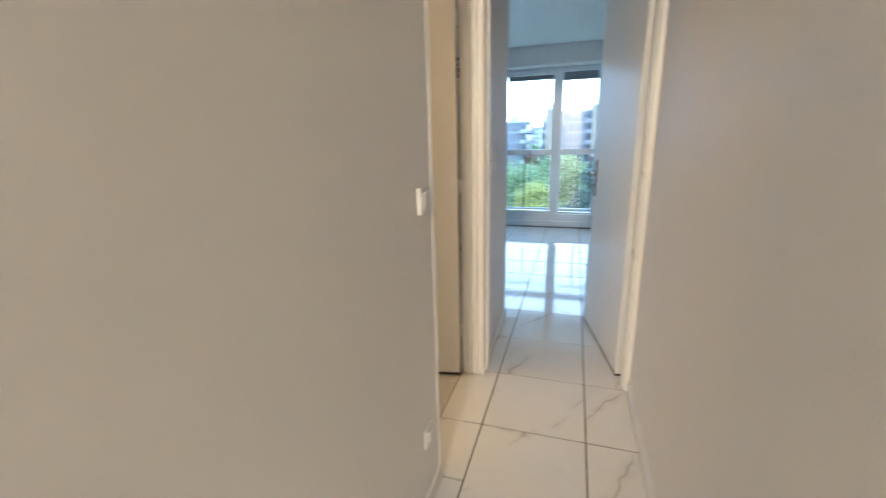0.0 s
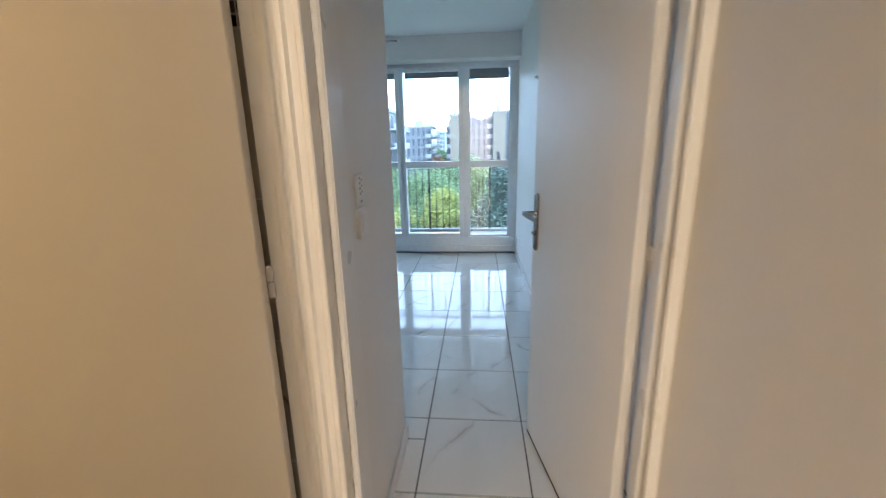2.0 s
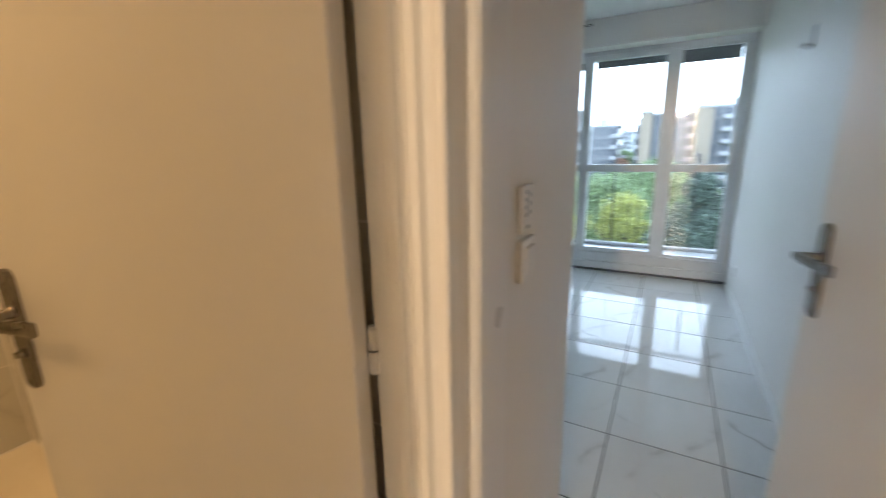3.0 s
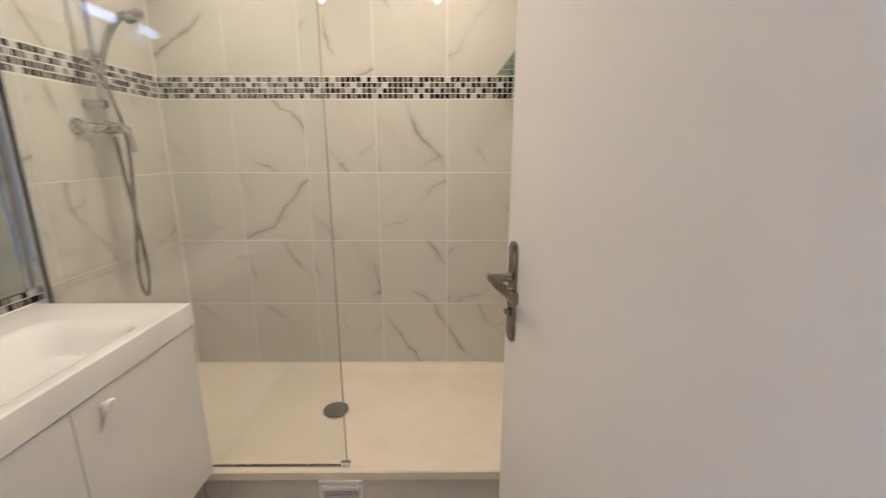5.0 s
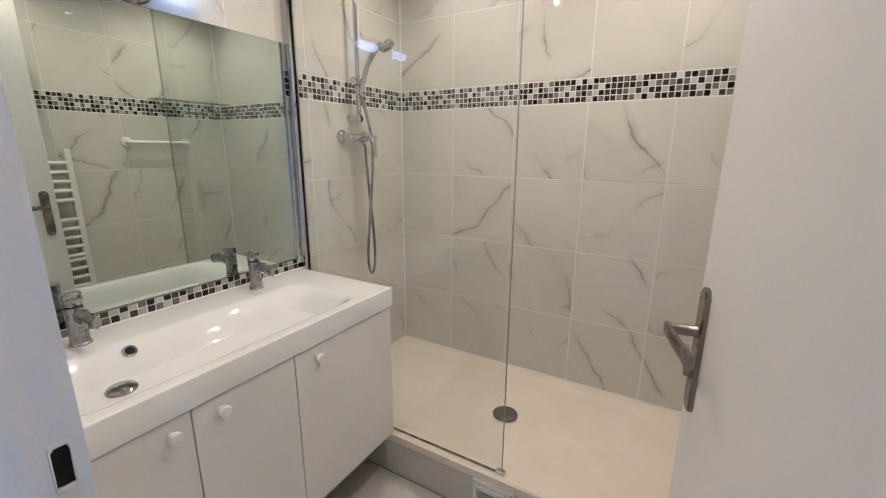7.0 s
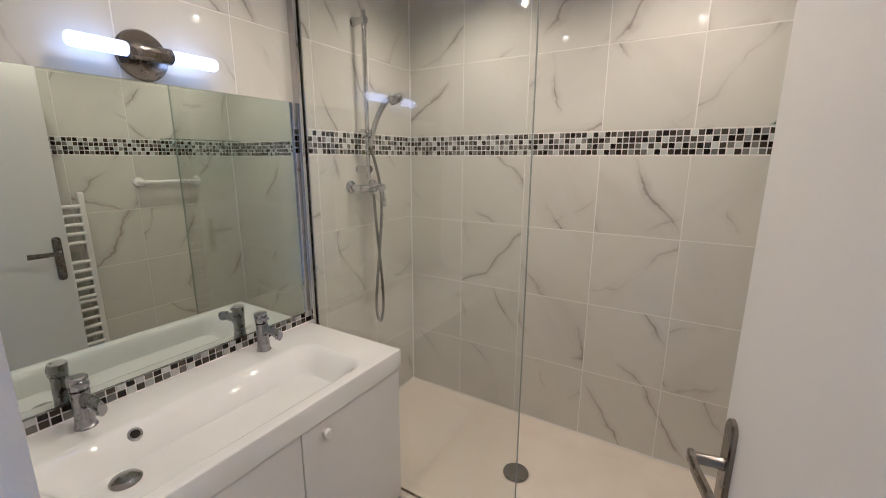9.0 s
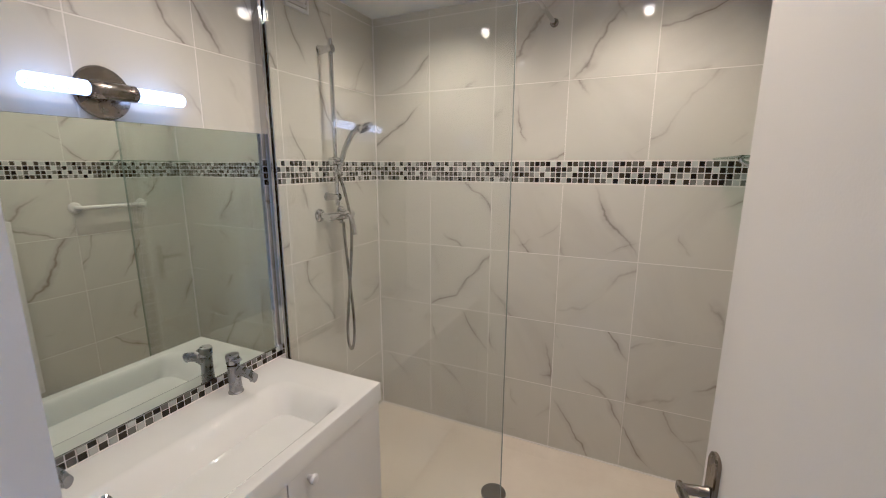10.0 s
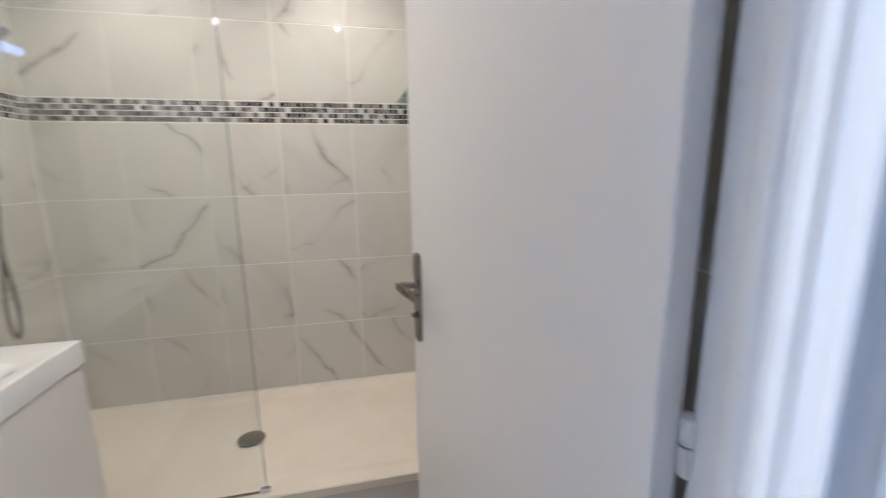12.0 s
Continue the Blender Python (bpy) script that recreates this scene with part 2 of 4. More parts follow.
M_MOSAIC = []
for name, tone in (("black_glass_mosaic", (0.008, 0.007, 0.008)), ("brown_glass_mosaic", (0.050, 0.044, 0.040)), ("grey_glass_mosaic", (0.17, 0.17, 0.16)), ("silver_glass_mosaic", (0.50, 0.52, 0.495))):
    k = Mat(name, tone, 0.08)
    k.b.inputs["Specular IOR Level"].default_value = 0.35
    info = k.n.new("ShaderNodeObjectInfo")
    k.colour(k.ramp(info.outputs["Random"], [(0.0, tuple(c * 0.75 for c in tone)), (1.0, tuple(c * 1.2 for c in tone))]))
    k.bump(k.noise(k.coords(40), 60.0, 2.0), 0.10, 0.002)
    M_MOSAIC.append(k.m)

# ---- mesh tools ----


def finish(name, bm, material, smooth=False):
    bmesh.ops.recalc_face_normals(bm, faces=bm.faces)
    mesh = bpy.data.meshes.new(name)
    bm.to_mesh(mesh)
    bm.free()
    mesh.materials.append(material)
    if smooth:
        mesh.shade_smooth()
    return mesh


def part(name, bm, material, parent, label="", smooth=False):
    ob = new(name, finish(name, bm, material, smooth))
    ob.parent = parent
    if smooth:
        mod = ob.modifiers.new("edges", "EDGE_SPLIT")
        mod.split_angle = radians(40)
    return tagged(ob, label) if label else ob


def thing(name, matrix, label, category, group="", kind=""):
    ob = new(name)
    ob.empty_display_size = 0.1
    ob.matrix_world = matrix
    return tagged(ob, label, category, group, kind)


def solid(name, bm, material, label, category, kind="", group="", smooth=False):
    ob = part(name, bm, material, None, "", smooth)
    return tagged(ob, label, category, group, kind)


def box(bm, x0, x1, y0, y1, z0, z1, bevel=0.0, seg=1):
    made = bmesh.ops.create_cube(bm, size=1.0)["verts"]
    for vert in made:
        vert.co = ((x0 + x1) / 2 + vert.co.x * (x1 - x0), (y0 + y1) / 2 + vert.co.y * (y1 - y0), (z0 + z1) / 2 + vert.co.z * (z1 - z0))
    if bevel:
        edges = list({e for vert in made for e in vert.link_edges})
        bmesh.ops.bevel(bm, geom=edges, offset=bevel, segments=seg, affect="EDGES", profile=0.5)
    return bm


def boxes(*lists, bevel=0.0):
    bm = bmesh.new()
    for b in lists:
        box(bm, *b, bevel=bevel)
    return bm


def one_box(*b, bevel=0.0, seg=1):
    return box(bmesh.new(), *b, bevel=bevel, seg=seg)


def loft(bm, rings, close_ends=True):
    """Skins rings of equal counts of points."""
    vs = [[bm.verts.new(p) for p in ring] for ring in rings]
    n = len(vs[0])
    for a, b in zip(vs, vs[1:]):
        for i in range(n):
            bm.faces.new((a[i], a[(i + 1) % n], b[(i + 1) % n], b[i]))
    if close_ends:
        bm.faces.new(vs[0][::-1])
        bm.faces.new(vs[-1])
    return bm


def tube(bm, points, radius, seg=10, flat=1.0):
    """A round bar along points; radius may be one number or one a point."""
    pts = [Vector(p) for p in points]
    radii = radius if isinstance(radius, (list, tuple)) else [radius] * len(pts)
    rings, side = [], None
    for i, p in enumerate(pts):
        d = (pts[min(i + 1, len(pts) - 1)] - pts[max(i - 1, 0)]).normalized()
        if side is None:
            side = d.cross(Vector((0, 0, 1)) if abs(d.z) < 0.9 else Vector((1, 0, 0))).normalized()
        side = (side - d * side.dot(d)).normalized()
        up = d.cross(side)
        rings.append([p + radii[i] * (math.cos(a) * side + flat * math.sin(a) * up) for a in [2 * math.pi * j / seg for j in range(seg)]])
    return loft(bm, rings)


def lathe(bm, profile, m=None, seg=20):
    """Turns (radius, height) pairs about z, then moves them by m."""
    m = m or Matrix()
    rings = [[m @ Vector((max(r, 1e-4) * math.cos(a), max(r, 1e-4) * math.sin(a), h)) for a in [2 * math.pi * j / seg for j in range(seg)]] for r, h in profile]
    return loft(bm, rings)


def smooth_path(points, steps=8):
    """Catmull-Rom through points."""
    p = [Vector(q) for q in points]
    p = [2 * p[0] - p[1], *p, 2 * p[-1] - p[-2]]
    out = []
    for a, b, c, d in zip(p, p[1:], p[2:], p[3:]):
        for j in range(steps):
            t = j / steps
            out.append(0.5 * (2 * b + (c - a) * t + (2 * a - 5 * b + 4 * c - d) * t * t + (3 * b - a - 3 * c + d) * t ** 3))
    return out + [p[-2]]


def rounded(x0, x1, y0, y1, r, z, k=6):
    """A ring of points: a rectangle with round corners."""
    ring = []
    for cx, cy, a0 in ((x1 - r, y1 - r, 0), (x0 + r, y1 - r, 90), (x0 + r, y0 + r, 180), (x1 - r, y0 + r, 270)):
        for j in range(k + 1):
            a = radians(a0 + 90 * j / k)
            ring.append(Vector((cx + r * math.cos(a), cy + r * math.sin(a), z)))
    return ring


TILE_MESHES = {}


def tile_mesh(w, h, t, c, material):
    key = (round(w, 4), round(h, 4), t, c, material.name)
    if key not in TILE_MESHES:
        bm = bmesh.new()
        rect = lambda a, z: [Vector((sx * (w / 2 - a), sy * (h / 2 - a), z)) for sx, sy in ((-1, -1), (1, -1), (1, 1), (-1, 1))]
        loft(bm, [rect(0, -t), rect(0, -c), rect(c, 0)])
        TILE_MESHES[key] = finish("tile", bm, material)
    return TILE_MESHES[key]


def tile_field(name, parent, material, origin, u, w, ucuts, wcuts, joint, thick=0.006, chamfer=0.0012, uneven=0.0004):
    """Tiles between the cuts along u and w, proud of the wall or floor behind them."""
    u, w, o = Vector(u), Vector(w), Vector(origin)
    n = u.cross(w)
    chosen = {}
    for i, (a0, a1) in enumerate(zip(ucuts, ucuts[1:])):
        for j, (b0, b1) in enumerate(zip(wcuts, wcuts[1:])):
            glaze = material
            if isinstance(material, list):
                near = {chosen.get((i - 1, j)), chosen.get((i, j - 1))}
                chosen[i, j] = random.choice([q for q in range(len(material)) if q not in near])
                glaze = material[chosen[i, j]]
            mesh = tile_mesh(a1 - a0 - joint, b1 - b0 - joint, thick, chamfer, glaze)
            ob = new(name, mesh)
            at = o + u * (a0 + a1) / 2 + w * (b0 + b1) / 2 + n * random.uniform(-uneven, uneven)
            ob.matrix_world = Matrix(((u.x, w.x, n.x, at.x), (u.y, w.y, n.y, at.y), (u.z, w.z, n.z, at.z), (0, 0, 0, 1)))
            ob.parent = parent


def steps(a, b, pitch):
    """Even cuts from a to b, near the pitch."""
    n = max(1, round((b - a) / pitch))
    return [a + (b - a) * i / n for i in range(n + 1)]


# ---- structure ----
XB, YS, YN = -2.022, -1.691, 0.0          # bathroom back, mirror wall, far side wall
XL, XR = -0.09, 0.665                     # corridor sides
CEIL, BCEIL = 2.42, 2.36

wall_back = solid("wall_bathroom_back", one_box(-2.2, XB - 0.001, -1.85, 0.1, -0.1, 2.5), M_GROUT, "white grouted shower wall clad in marbled tiles", "wall", "structure")
wall_south = solid("wall_bathroom_mirror", one_box(XB - 0.001, -0.2, -1.85, YS - 0.001, -0.1, 2.5), M_GROUT, "white grouted wall clad in marbled tiles behind the mirror", "wall", "structure")
wall_north = solid("wall_bathroom_north", one_box(XB - 0.001, -0.2, YN + 0.001, 0.1, -0.1, 2.5), M_GROUT, "white grouted wall clad in marbled tiles beside the shower", "wall", "structure")
solid("wall_corridor_left", boxes((-0.2, XL, -7.4, -0.80, -0.1, 2.5), (-0.2, XL, -0.80, 0.003, 2.075, 2.5)), M_WALL, "white painted corridor wall round the bathroom doorway", "wall", "structure")
solid("wall_partition", boxes((-0.2, XL, 0.003, 0.1, -0.1, 2.5), (-2.3, XL, 0.1, 0.75, -0.1, 2.5)), M_WALL, "white painted partition between bathroom and bedroom", "wall", "structure")
solid("wall_corridor_right", one_box(XR, 0.85, -7.4, 0.02, -0.1, 2.5), M_WALL, "plain white painted corridor wall", "wall", "structure")
# unseen end, set far back so the added hall light spreads evenly
solid("wall_corridor_end", one_box(-0.2, 0.85, -7.55, -7.4, -0.1, 2.5), M_WALL, "plain white painted wall closing the corridor's unseen end", "wall", "structure")
solid("wall_bedroom_door", boxes((0.678, 0.85, 0.02, 0.115, -0.1, 2.5), (XL, 0.66, 0.02, 0.115, 2.075, 2.5)), M_WALL, "white painted wall over the bedroom doorway", "wall", "structure")
# second box: unseen recess added behind the door to let daylight into the hinge gap
solid("wall_bedroom_right", boxes((0.69, 0.95, 0.93, 4.3, -0.1, 2.5), (0.81, 0.95, 0.115, 0.93, -0.1, 2.5)), M_WALL, "white painted bedroom side wall", "wall", "structure")
solid("wall_bedroom_left", one_box(-2.2, -2.05, 0.75, 4.3, -0.1, 2.5), M_WALL, "white painted bedroom side wall", "wall", "structure")
solid("wall_bedroom_window", boxes((-2.05, 0.69, 4.06, 4.26, 2.2, 2.5), (-2.05, -1.985, 4.06, 4.26, -0.1, 2.2), (0.672, 0.69, 4.06, 4.26, -0.1, 2.2), (-1.985, 0.672, 4.06, 4.26, -0.1, 0.02)), M_WALL, "white painted wall round the bedroom window", "wall", "structure")
solid("ceiling_corridor", one_box(-0.2, 0.85, -7.55, 0.115, CEIL, 2.55), M_CEIL, "plain white painted corridor ceiling", "ceiling", "structure")
solid("ceiling_bedroom", one_box(-2.2, 0.85, 0.115, 4.3, CEIL, 2.55), M_CEIL, "plain white painted bedroom ceiling", "ceiling", "structure")
bm = bmesh.new()
box(bm, XB, -0.2, YS, YN, BCEIL, 2.5)
solid("ceiling_bathroom", bm, M_CEIL, "white bathroom ceiling with recessed downlights", "ceiling", "structure")
floor = solid("floor", boxes((-0.09, 0.69, -7.4, 0.75, -0.1, -0.0025), (-2.05, 0.69, 0.75, 4.06, -0.1, -0.0025), (0.69, 0.83, 0.1, 0.94, -0.1, -0.0025)), M_DARKGROUT, "polished white marble-look floor tiles with dark joints", "floor", "structure")
bath_floor = solid("floor_bathroom", boxes((-2.022, -0.2, YS, YN, -0.1, -0.0025), (-0.2, -0.09, -0.80, 0.003, -0.1, -0.0025)), M_BATHGROUT, "beige-grey bathroom floor tiles with grey joints", "floor", "structure")

# shutter box over the window, with a thin shadow gap below it
box_case = thing("shutter_box", pose(0, 3.85, 2.18), "white shutter casing boxed along the bedroom ceiling above the window", "shutter box", kind="structure")
part("casing", one_box(-2.05, 0.69, 0, 0.21, 0.0, 0.24, bevel=0.004), M_WALL, box_case)
part("bead", one_box(-2.05, 0.69, -0.006, 0.012, 0.008, 0.02), M_TRIM, box_case)
vent = thing("air_vent", pose(-0.78, 3.849, 2.37), "slim white air vent slot high on the shutter casing", "vent")
part("vent_body", one_box(-0.19, 0.19, -0.022, 0, -0.018, 0.018, bevel=0.004), M_PLASTIC, vent)
# slots are near-black strips on the face, drawn as shade
for i in range(2):
    part("slot", one_box(-0.17, 0.17, -0.0235, -0.021, -0.008 + 0.011 * i, -0.004 + 0.011 * i), M_HOLESHADE, vent)


def baseboard(x0, x1, y0, y1):
    solid("baseboard", one_box(x0, x1, y0, y1, 0.004, 0.067, bevel=0.003), M_TRIM, "low white painted skirting along the wall", "baseboard", "structure")


baseboard(XL, XL + 0.011, -7.38, -0.803)
baseboard(XR - 0.011, XR, -7.38, 0.0)
baseboard(XL, XL + 0.011, 0.172, 0.755)
baseboard(0.679, 0.69, 0.95, 3.98)
baseboard(-2.05, -2.039, 0.76, 4.0)

# ---- door frames ----
frame_1 = thing("door_frame_1", Matrix(), "white painted stepped door frame of the bathroom with worn strike holes", "door frame", kind="structure")
holes = [(0.937, 0.995), (1.018, 1.062)]
bm = boxes((-0.205, -0.086, -0.802, -0.789, 0, 2.075), (-0.2025, -0.19, -0.789, -0.767, 0, 2.045), (-0.174, -0.158, -0.789, -0.767, 0, 2.045),
           (-0.158, -0.128, -0.789, -0.756, 0, 2.045))
zs = [0, holes[0][0], holes[0][1], holes[1][0], holes[1][1], 2.045]
for z0, z1 in ((zs[0], zs[1]), (zs[2], zs[3]), (zs[4], zs[5])):
    box(bm, -0.19, -0.174, -0.789, -0.767, z0, z1)
part("strike_stile", bm, M_TRIM, frame_1)
for z0, z1 in holes:
    # near-black fill just behind the face stands for the hole's inner shade
    part("strike_hole", one_box(-0.19, -0.174, -0.7889, -0.7695, z0, z1), M_HOLESHADE, frame_1, "near-black fill painted as the strike hole's shade")
    # thick paint has run over the rim of the hole
    rng = random.Random(int(z0 * 1000))
    inner = [p + Vector((rng.uniform(-0.0012, 0.0008), rng.uniform(-0.0035, 0.002), 0)) for p in rounded(-0.1895, -0.1745, z0, z1, 0.003, 0, 4)]
    outer = rounded(-0.1915, -0.1725, z0 - 0.006, z1 + 0.006, 0.004, 0, 4)
    bm = bmesh.new()
    loft(bm, [[Vector((p.x, -0.7672, p.y)) for p in outer], [Vector((p.x, -0.7660, p.y)) for p in [(i + o) / 2 for i, o in zip(inner, outer)]], [Vector((p.x, -0.7664, p.y)) for p in inner], [Vector((p.x, -0.7690, p.y)) for p in inner]], False)
    part("paint_rim", bm, M_TRIM, frame_1, "", True)
face = smooth_path([(-0.194, -0.047, 0), (-0.168, -0.0475, 0), (-0.162, -0.0520, 0), (-0.146, -0.0520, 0), (-0.141, -0.0440, 0), (-0.133, -0.0440, 0), (-0.128, -0.0505, 0), (-0.114, -0.0505, 0), (-0.109, -0.0405, 0), (-0.09, -0.0395, 0)], 3)
bm = bmesh.new()
loft(bm, [[p + Vector((0, 0, z)) for p in face] + [Vector((-0.09, 0.003, z)), Vector((-0.194, 0.003, z))] for z in (0.0, 2.045)])
part("hinge_stile", bm, M_TRIM, frame_1, "", True)
part("head", boxes((-0.205, -0.158, -0.789, 0.0, 2.045, 2.075), (-0.158, -0.09, -0.789, 0.0, 2.03, 2.075)), M_TRIM, frame_1)
part("architrave", boxes((-0.09, -0.075, -0.053, -0.0285, 0, 2.12), (-0.09, -0.0775, -0.0285, -0.0005, 0, 2.12), (-0.09, -0.079, -0.789, -0.053, 2.06, 2.12), bevel=0.003), M_TRIM, frame_1)

frame_2 = thing("door_frame_2", Matrix(), "white painted stepped door frame of the bedroom with scuffed foot", "door frame", kind="structure")
part("latch_stile", boxes((-0.09, -0.078, 0.0, 0.165, 0, 2.045), (-0.079, -0.060, 0.004, 0.046, 0, 2.045), bevel=0.005), M_TRIM, frame_2)
part("hinge_stile", boxes((0.655, 0.69, 0.005, 0.075, 0, 2.045), (0.632, 0.657, 0.022, 0.074, 0, 2.045), (0.676, 0.69, 0.075, 0.118, 0, 2.045), bevel=0.003), M_TRIM, frame_2)
part("head", boxes((-0.066, 0.655, 0.012, 0.118, 2.045, 2.078), (-0.044, 0.632, 0.022, 0.074, 2.03, 2.05)), M_TRIM, frame_2)
part("architrave", boxes((0.64, 0.68, -0.008, 0.0045, 0, 2.12), (-0.07, 0.64, -0.008, 0.0045, 2.06, 2.12), bevel=0.003), M_TRIM, frame_2)


def door(name, matrix, sign, label):
    """A flush leaf 0.73 wide, hung at its local origin, running along +x; sign: the side (y) of the face away from the pin."""
    d = thing(name, matrix, label, "door", kind="structure")
    f0, f1 = sorted((0.002 * sign, 0.042 * sign))
    leaf = part("leaf", one_box(0.006, 0.732, f0, f1, 0.018, 2.035, bevel=0.0025), M_DOOR, d)
    # dark strip below the leaf draws the shadow gap at the floor
    part("bottom_edge", one_box(0.008, 0.730, f0 + 0.0015, f1 - 0.0015, 0.006, 0.018), M_DOORGAP, d, "dark strip painted as the shadow gap under the leaf")
    for face, out in ((0.042 * sign, sign), (0.002 * sign, -sign)):
        y = lambda depth: face + out * depth
        bm = bmesh.new()
        ring = rounded(-0.019, 0.019, -0.116, 0.116, 0.017, 0, 5)
        at = lambda p, depth, inset: Vector((0.686 + p.x * inset, y(depth), 1.005 + p.y * (1 - (1 - inset) * 0.25)))
        loft(bm, [[at(p, 0.0, 1) for p in ring], [at(p, 0.006, 1) for p in ring], [at(p, 0.0085, 0.86) for p in ring]])
        plate = part("handle_plate", bm, M_NICKEL, d, "brushed nickel plate")
        bm = bmesh.new()
        tube(bm, [(0.686, y(0.006), 1.041), (0.686, y(0.014), 1.041), (0.686, y(0.050), 1.041)], [0.0125, 0.0095, 0.0095], 14)
        blade = smooth_path([(0.695, y(0.053), 1.041), (0.684, y(0.0535), 1.041), (0.655, y(0.052), 1.0395), (0.620, y(0.047), 1.0375), (0.590, y(0.0435), 1.0365), (0.566, y(0.0425), 1.036)], 5)
        rings = []
        for i, p in enumerate(blade):
            tall, deep = 0.0095 + 0.0035 * i / len(blade), 0.0055
            rings.append([p + Vector((0, sy * deep, sz * tall)) for sy, sz in ((-1, -0.7), (-0.6, -1), (0.6, -1), (1, -0.7), (1, 0.7), (0.6, 1), (-0.6, 1), (-1, 0.7))])
        loft(bm, rings)
        part("lever", bm, M_NICKEL, plate, "curved brushed nickel lever", True)
        bm = bmesh.new()
        lathe(bm, [(0.0, 0.0), (0.0095, 0.0), (0.0095, 0.003), (0.0065, 0.005), (0.006, 0.011 if out == sign else 0.0055), (0, 0.0115 if out == sign else 0.0055)], Matrix.Translation((0.686, y(0.0085), 0.962)) @ pose(0, 0, 0, -90 * out, 0, 0), 12)
        part("privacy_knob" if out == sign else "keyhole", bm, M_NICKEL, plate)
    for z in (0.26, 1.037, 1.80):
        bm = bmesh.new()
        lathe(bm, [(0.0085, -0.034), (0.0085, -0.001)], Matrix.Translation((-0.001, 0, z)), 12)
        lathe(bm, [(0.0075, 0.001), (0.0085, 0.003), (0.0085, 0.032), (0.005, 0.036)], Matrix.Translation((-0.001, 0, z)), 12)
        part("hinge", bm, M_HINGE, d, "paint-covered steel hinge")
    return d


# leaf local x runs from the pin to the free edge
door("door_1", pose(-0.2, -0.047, 0, 0, 0, 180 + 11.1), 1, "white painted bathroom door standing open into the bathroom")
door("door_2", pose(0.652, 0.120, 0, 0, 0, 90 + 11.35), 1, "white painted bedroom door standing open into the bedroom")

# ---- window ----
win = thing("window_1", pose(0, 4.062, 0), "white PVC balcony window with fixed side lights and a closed two-leaf sash", "window", kind="structure")
part("window_frame", boxes((-1.985, 0.672, 0, 0.07, 2.13, 2.2), (-1.985, 0.672, 0, 0.07, 0.02, 0.20), (-1.985, -1.925, 0, 0.07, 0.2, 2.13), (0.61, 0.672, 0, 0.07, 0.2, 2.13),
                           (0.0615, 0.125, 0, 0.07, 0.2, 2.13), (-1.435, -1.3715, 0, 0.07, 0.2, 2.13), bevel=0.004), M_PVC, win)
part("threshold", one_box(-1.985, 0.672, -0.018, 0.0, 0.022, 0.10, bevel=0.004), M_PVC, win)
part("floor_joint", one_box(-1.985, 0.69, -0.022, -0.001, 0.0, 0.018), M_SHUTTER, win, "dark joint at the floor")


def sash(x0, x1, side, bottom, proud, mid):
    s = part("sash", boxes((x0, x0 + side, -proud, 0.05, bottom, 2.14), (x1 - side, x1, -proud, 0.05, bottom, 2.14), (x0 + side, x1 - side, -proud, 0.05, bottom, bottom + side), (x0 + side, x1 - side, -proud, 0.05, 2.14 - side, 2.14),
                           (x0 + side, x1 - side, -proud, 0.05, mid - 0.036, mid + 0.036), bevel=0.004), M_PVC, win)
    for z0, z1 in ((bottom + side, mid - 0.036), (mid + 0.036, 2.14 - side)):
        pane = part("pane", one_box(x0 + side, x1 - side, 0.016, 0.020, z0, z1), M_GLASS, s)
        pane.visible_shadow = False


sash(-0.656, 0.061, 0.046, 0.205, 0.022, 1.076)
sash(-1.371, -0.6595, 0.046, 0.205, 0.022, 1.076)
sash(0.120, 0.614, 0.026, 0.205, -0.004, 1.076)
sash(-1.93, -1.43, 0.026, 0.205, -0.004, 1.076)
bm = bmesh.new()
tube(bm, [(0.052, -0.026, 1.02), (0.052, -0.026, 1.18)], 0.007, 8)
part("espagnolette_cover", bm, M_PVC, win)
for x0, x1, zb in ((-0.61, 0.02, 2.045), (0.14, 0.59, 2.02), (-1.33, -0.70, 2.045), (-1.91, -1.46, 2.02)):
    sh = thing("roller_shutter", pose(0, 4.18, zb), "dark grey roller shutter pulled up, its last slats showing", "shutter", "roller shutters")
    for i in range(4):
        part("slat", one_box(x0, x1, 0, 0.014, 0.04 * i, 0.04 * i + 0.0405, bevel=0.0015), M_SHUTTER, sh)

# balcony ledge and railing
solid("balcony_ledge", boxes((-2.4, 0.95, 4.26, 4.62, 0.06, 0.17), (-2.4, 0.95, 4.54, 4.62, 0.17, 0.205), bevel=0.006), M_LEDGE, "white rendered balcony ledge outside the window", "ledge", "structure")
rail = thing("railing", pose(0, 4.56, 0.2), "black iron balcony railing with thin upright bars", "railing")
part("top_rail", one_box(-2.4, 0.95, -0.018, 0.018, 0.86, 0.885, bevel=0.004), M_BLACK, rail)
for i in range(37):
    post = i % 9 == 4
    thick = 0.011 if post else 0.0045
    x = -2.334 + 0.0878 * i
    part("post" if post else "bar", one_box(x - thick, x + thick, -thick, thick, 0.0, 0.862), M_BLACK, rail)
solid("balcony_above", one_box(-2.6, 1.2, 4.26, 6.95, 2.58, 2.78, bevel=0.01), M_LEDGE, "rendered concrete slab of the balcony overhead", "balcony", "structure")

# ---- corridor and bedroom fittings ----


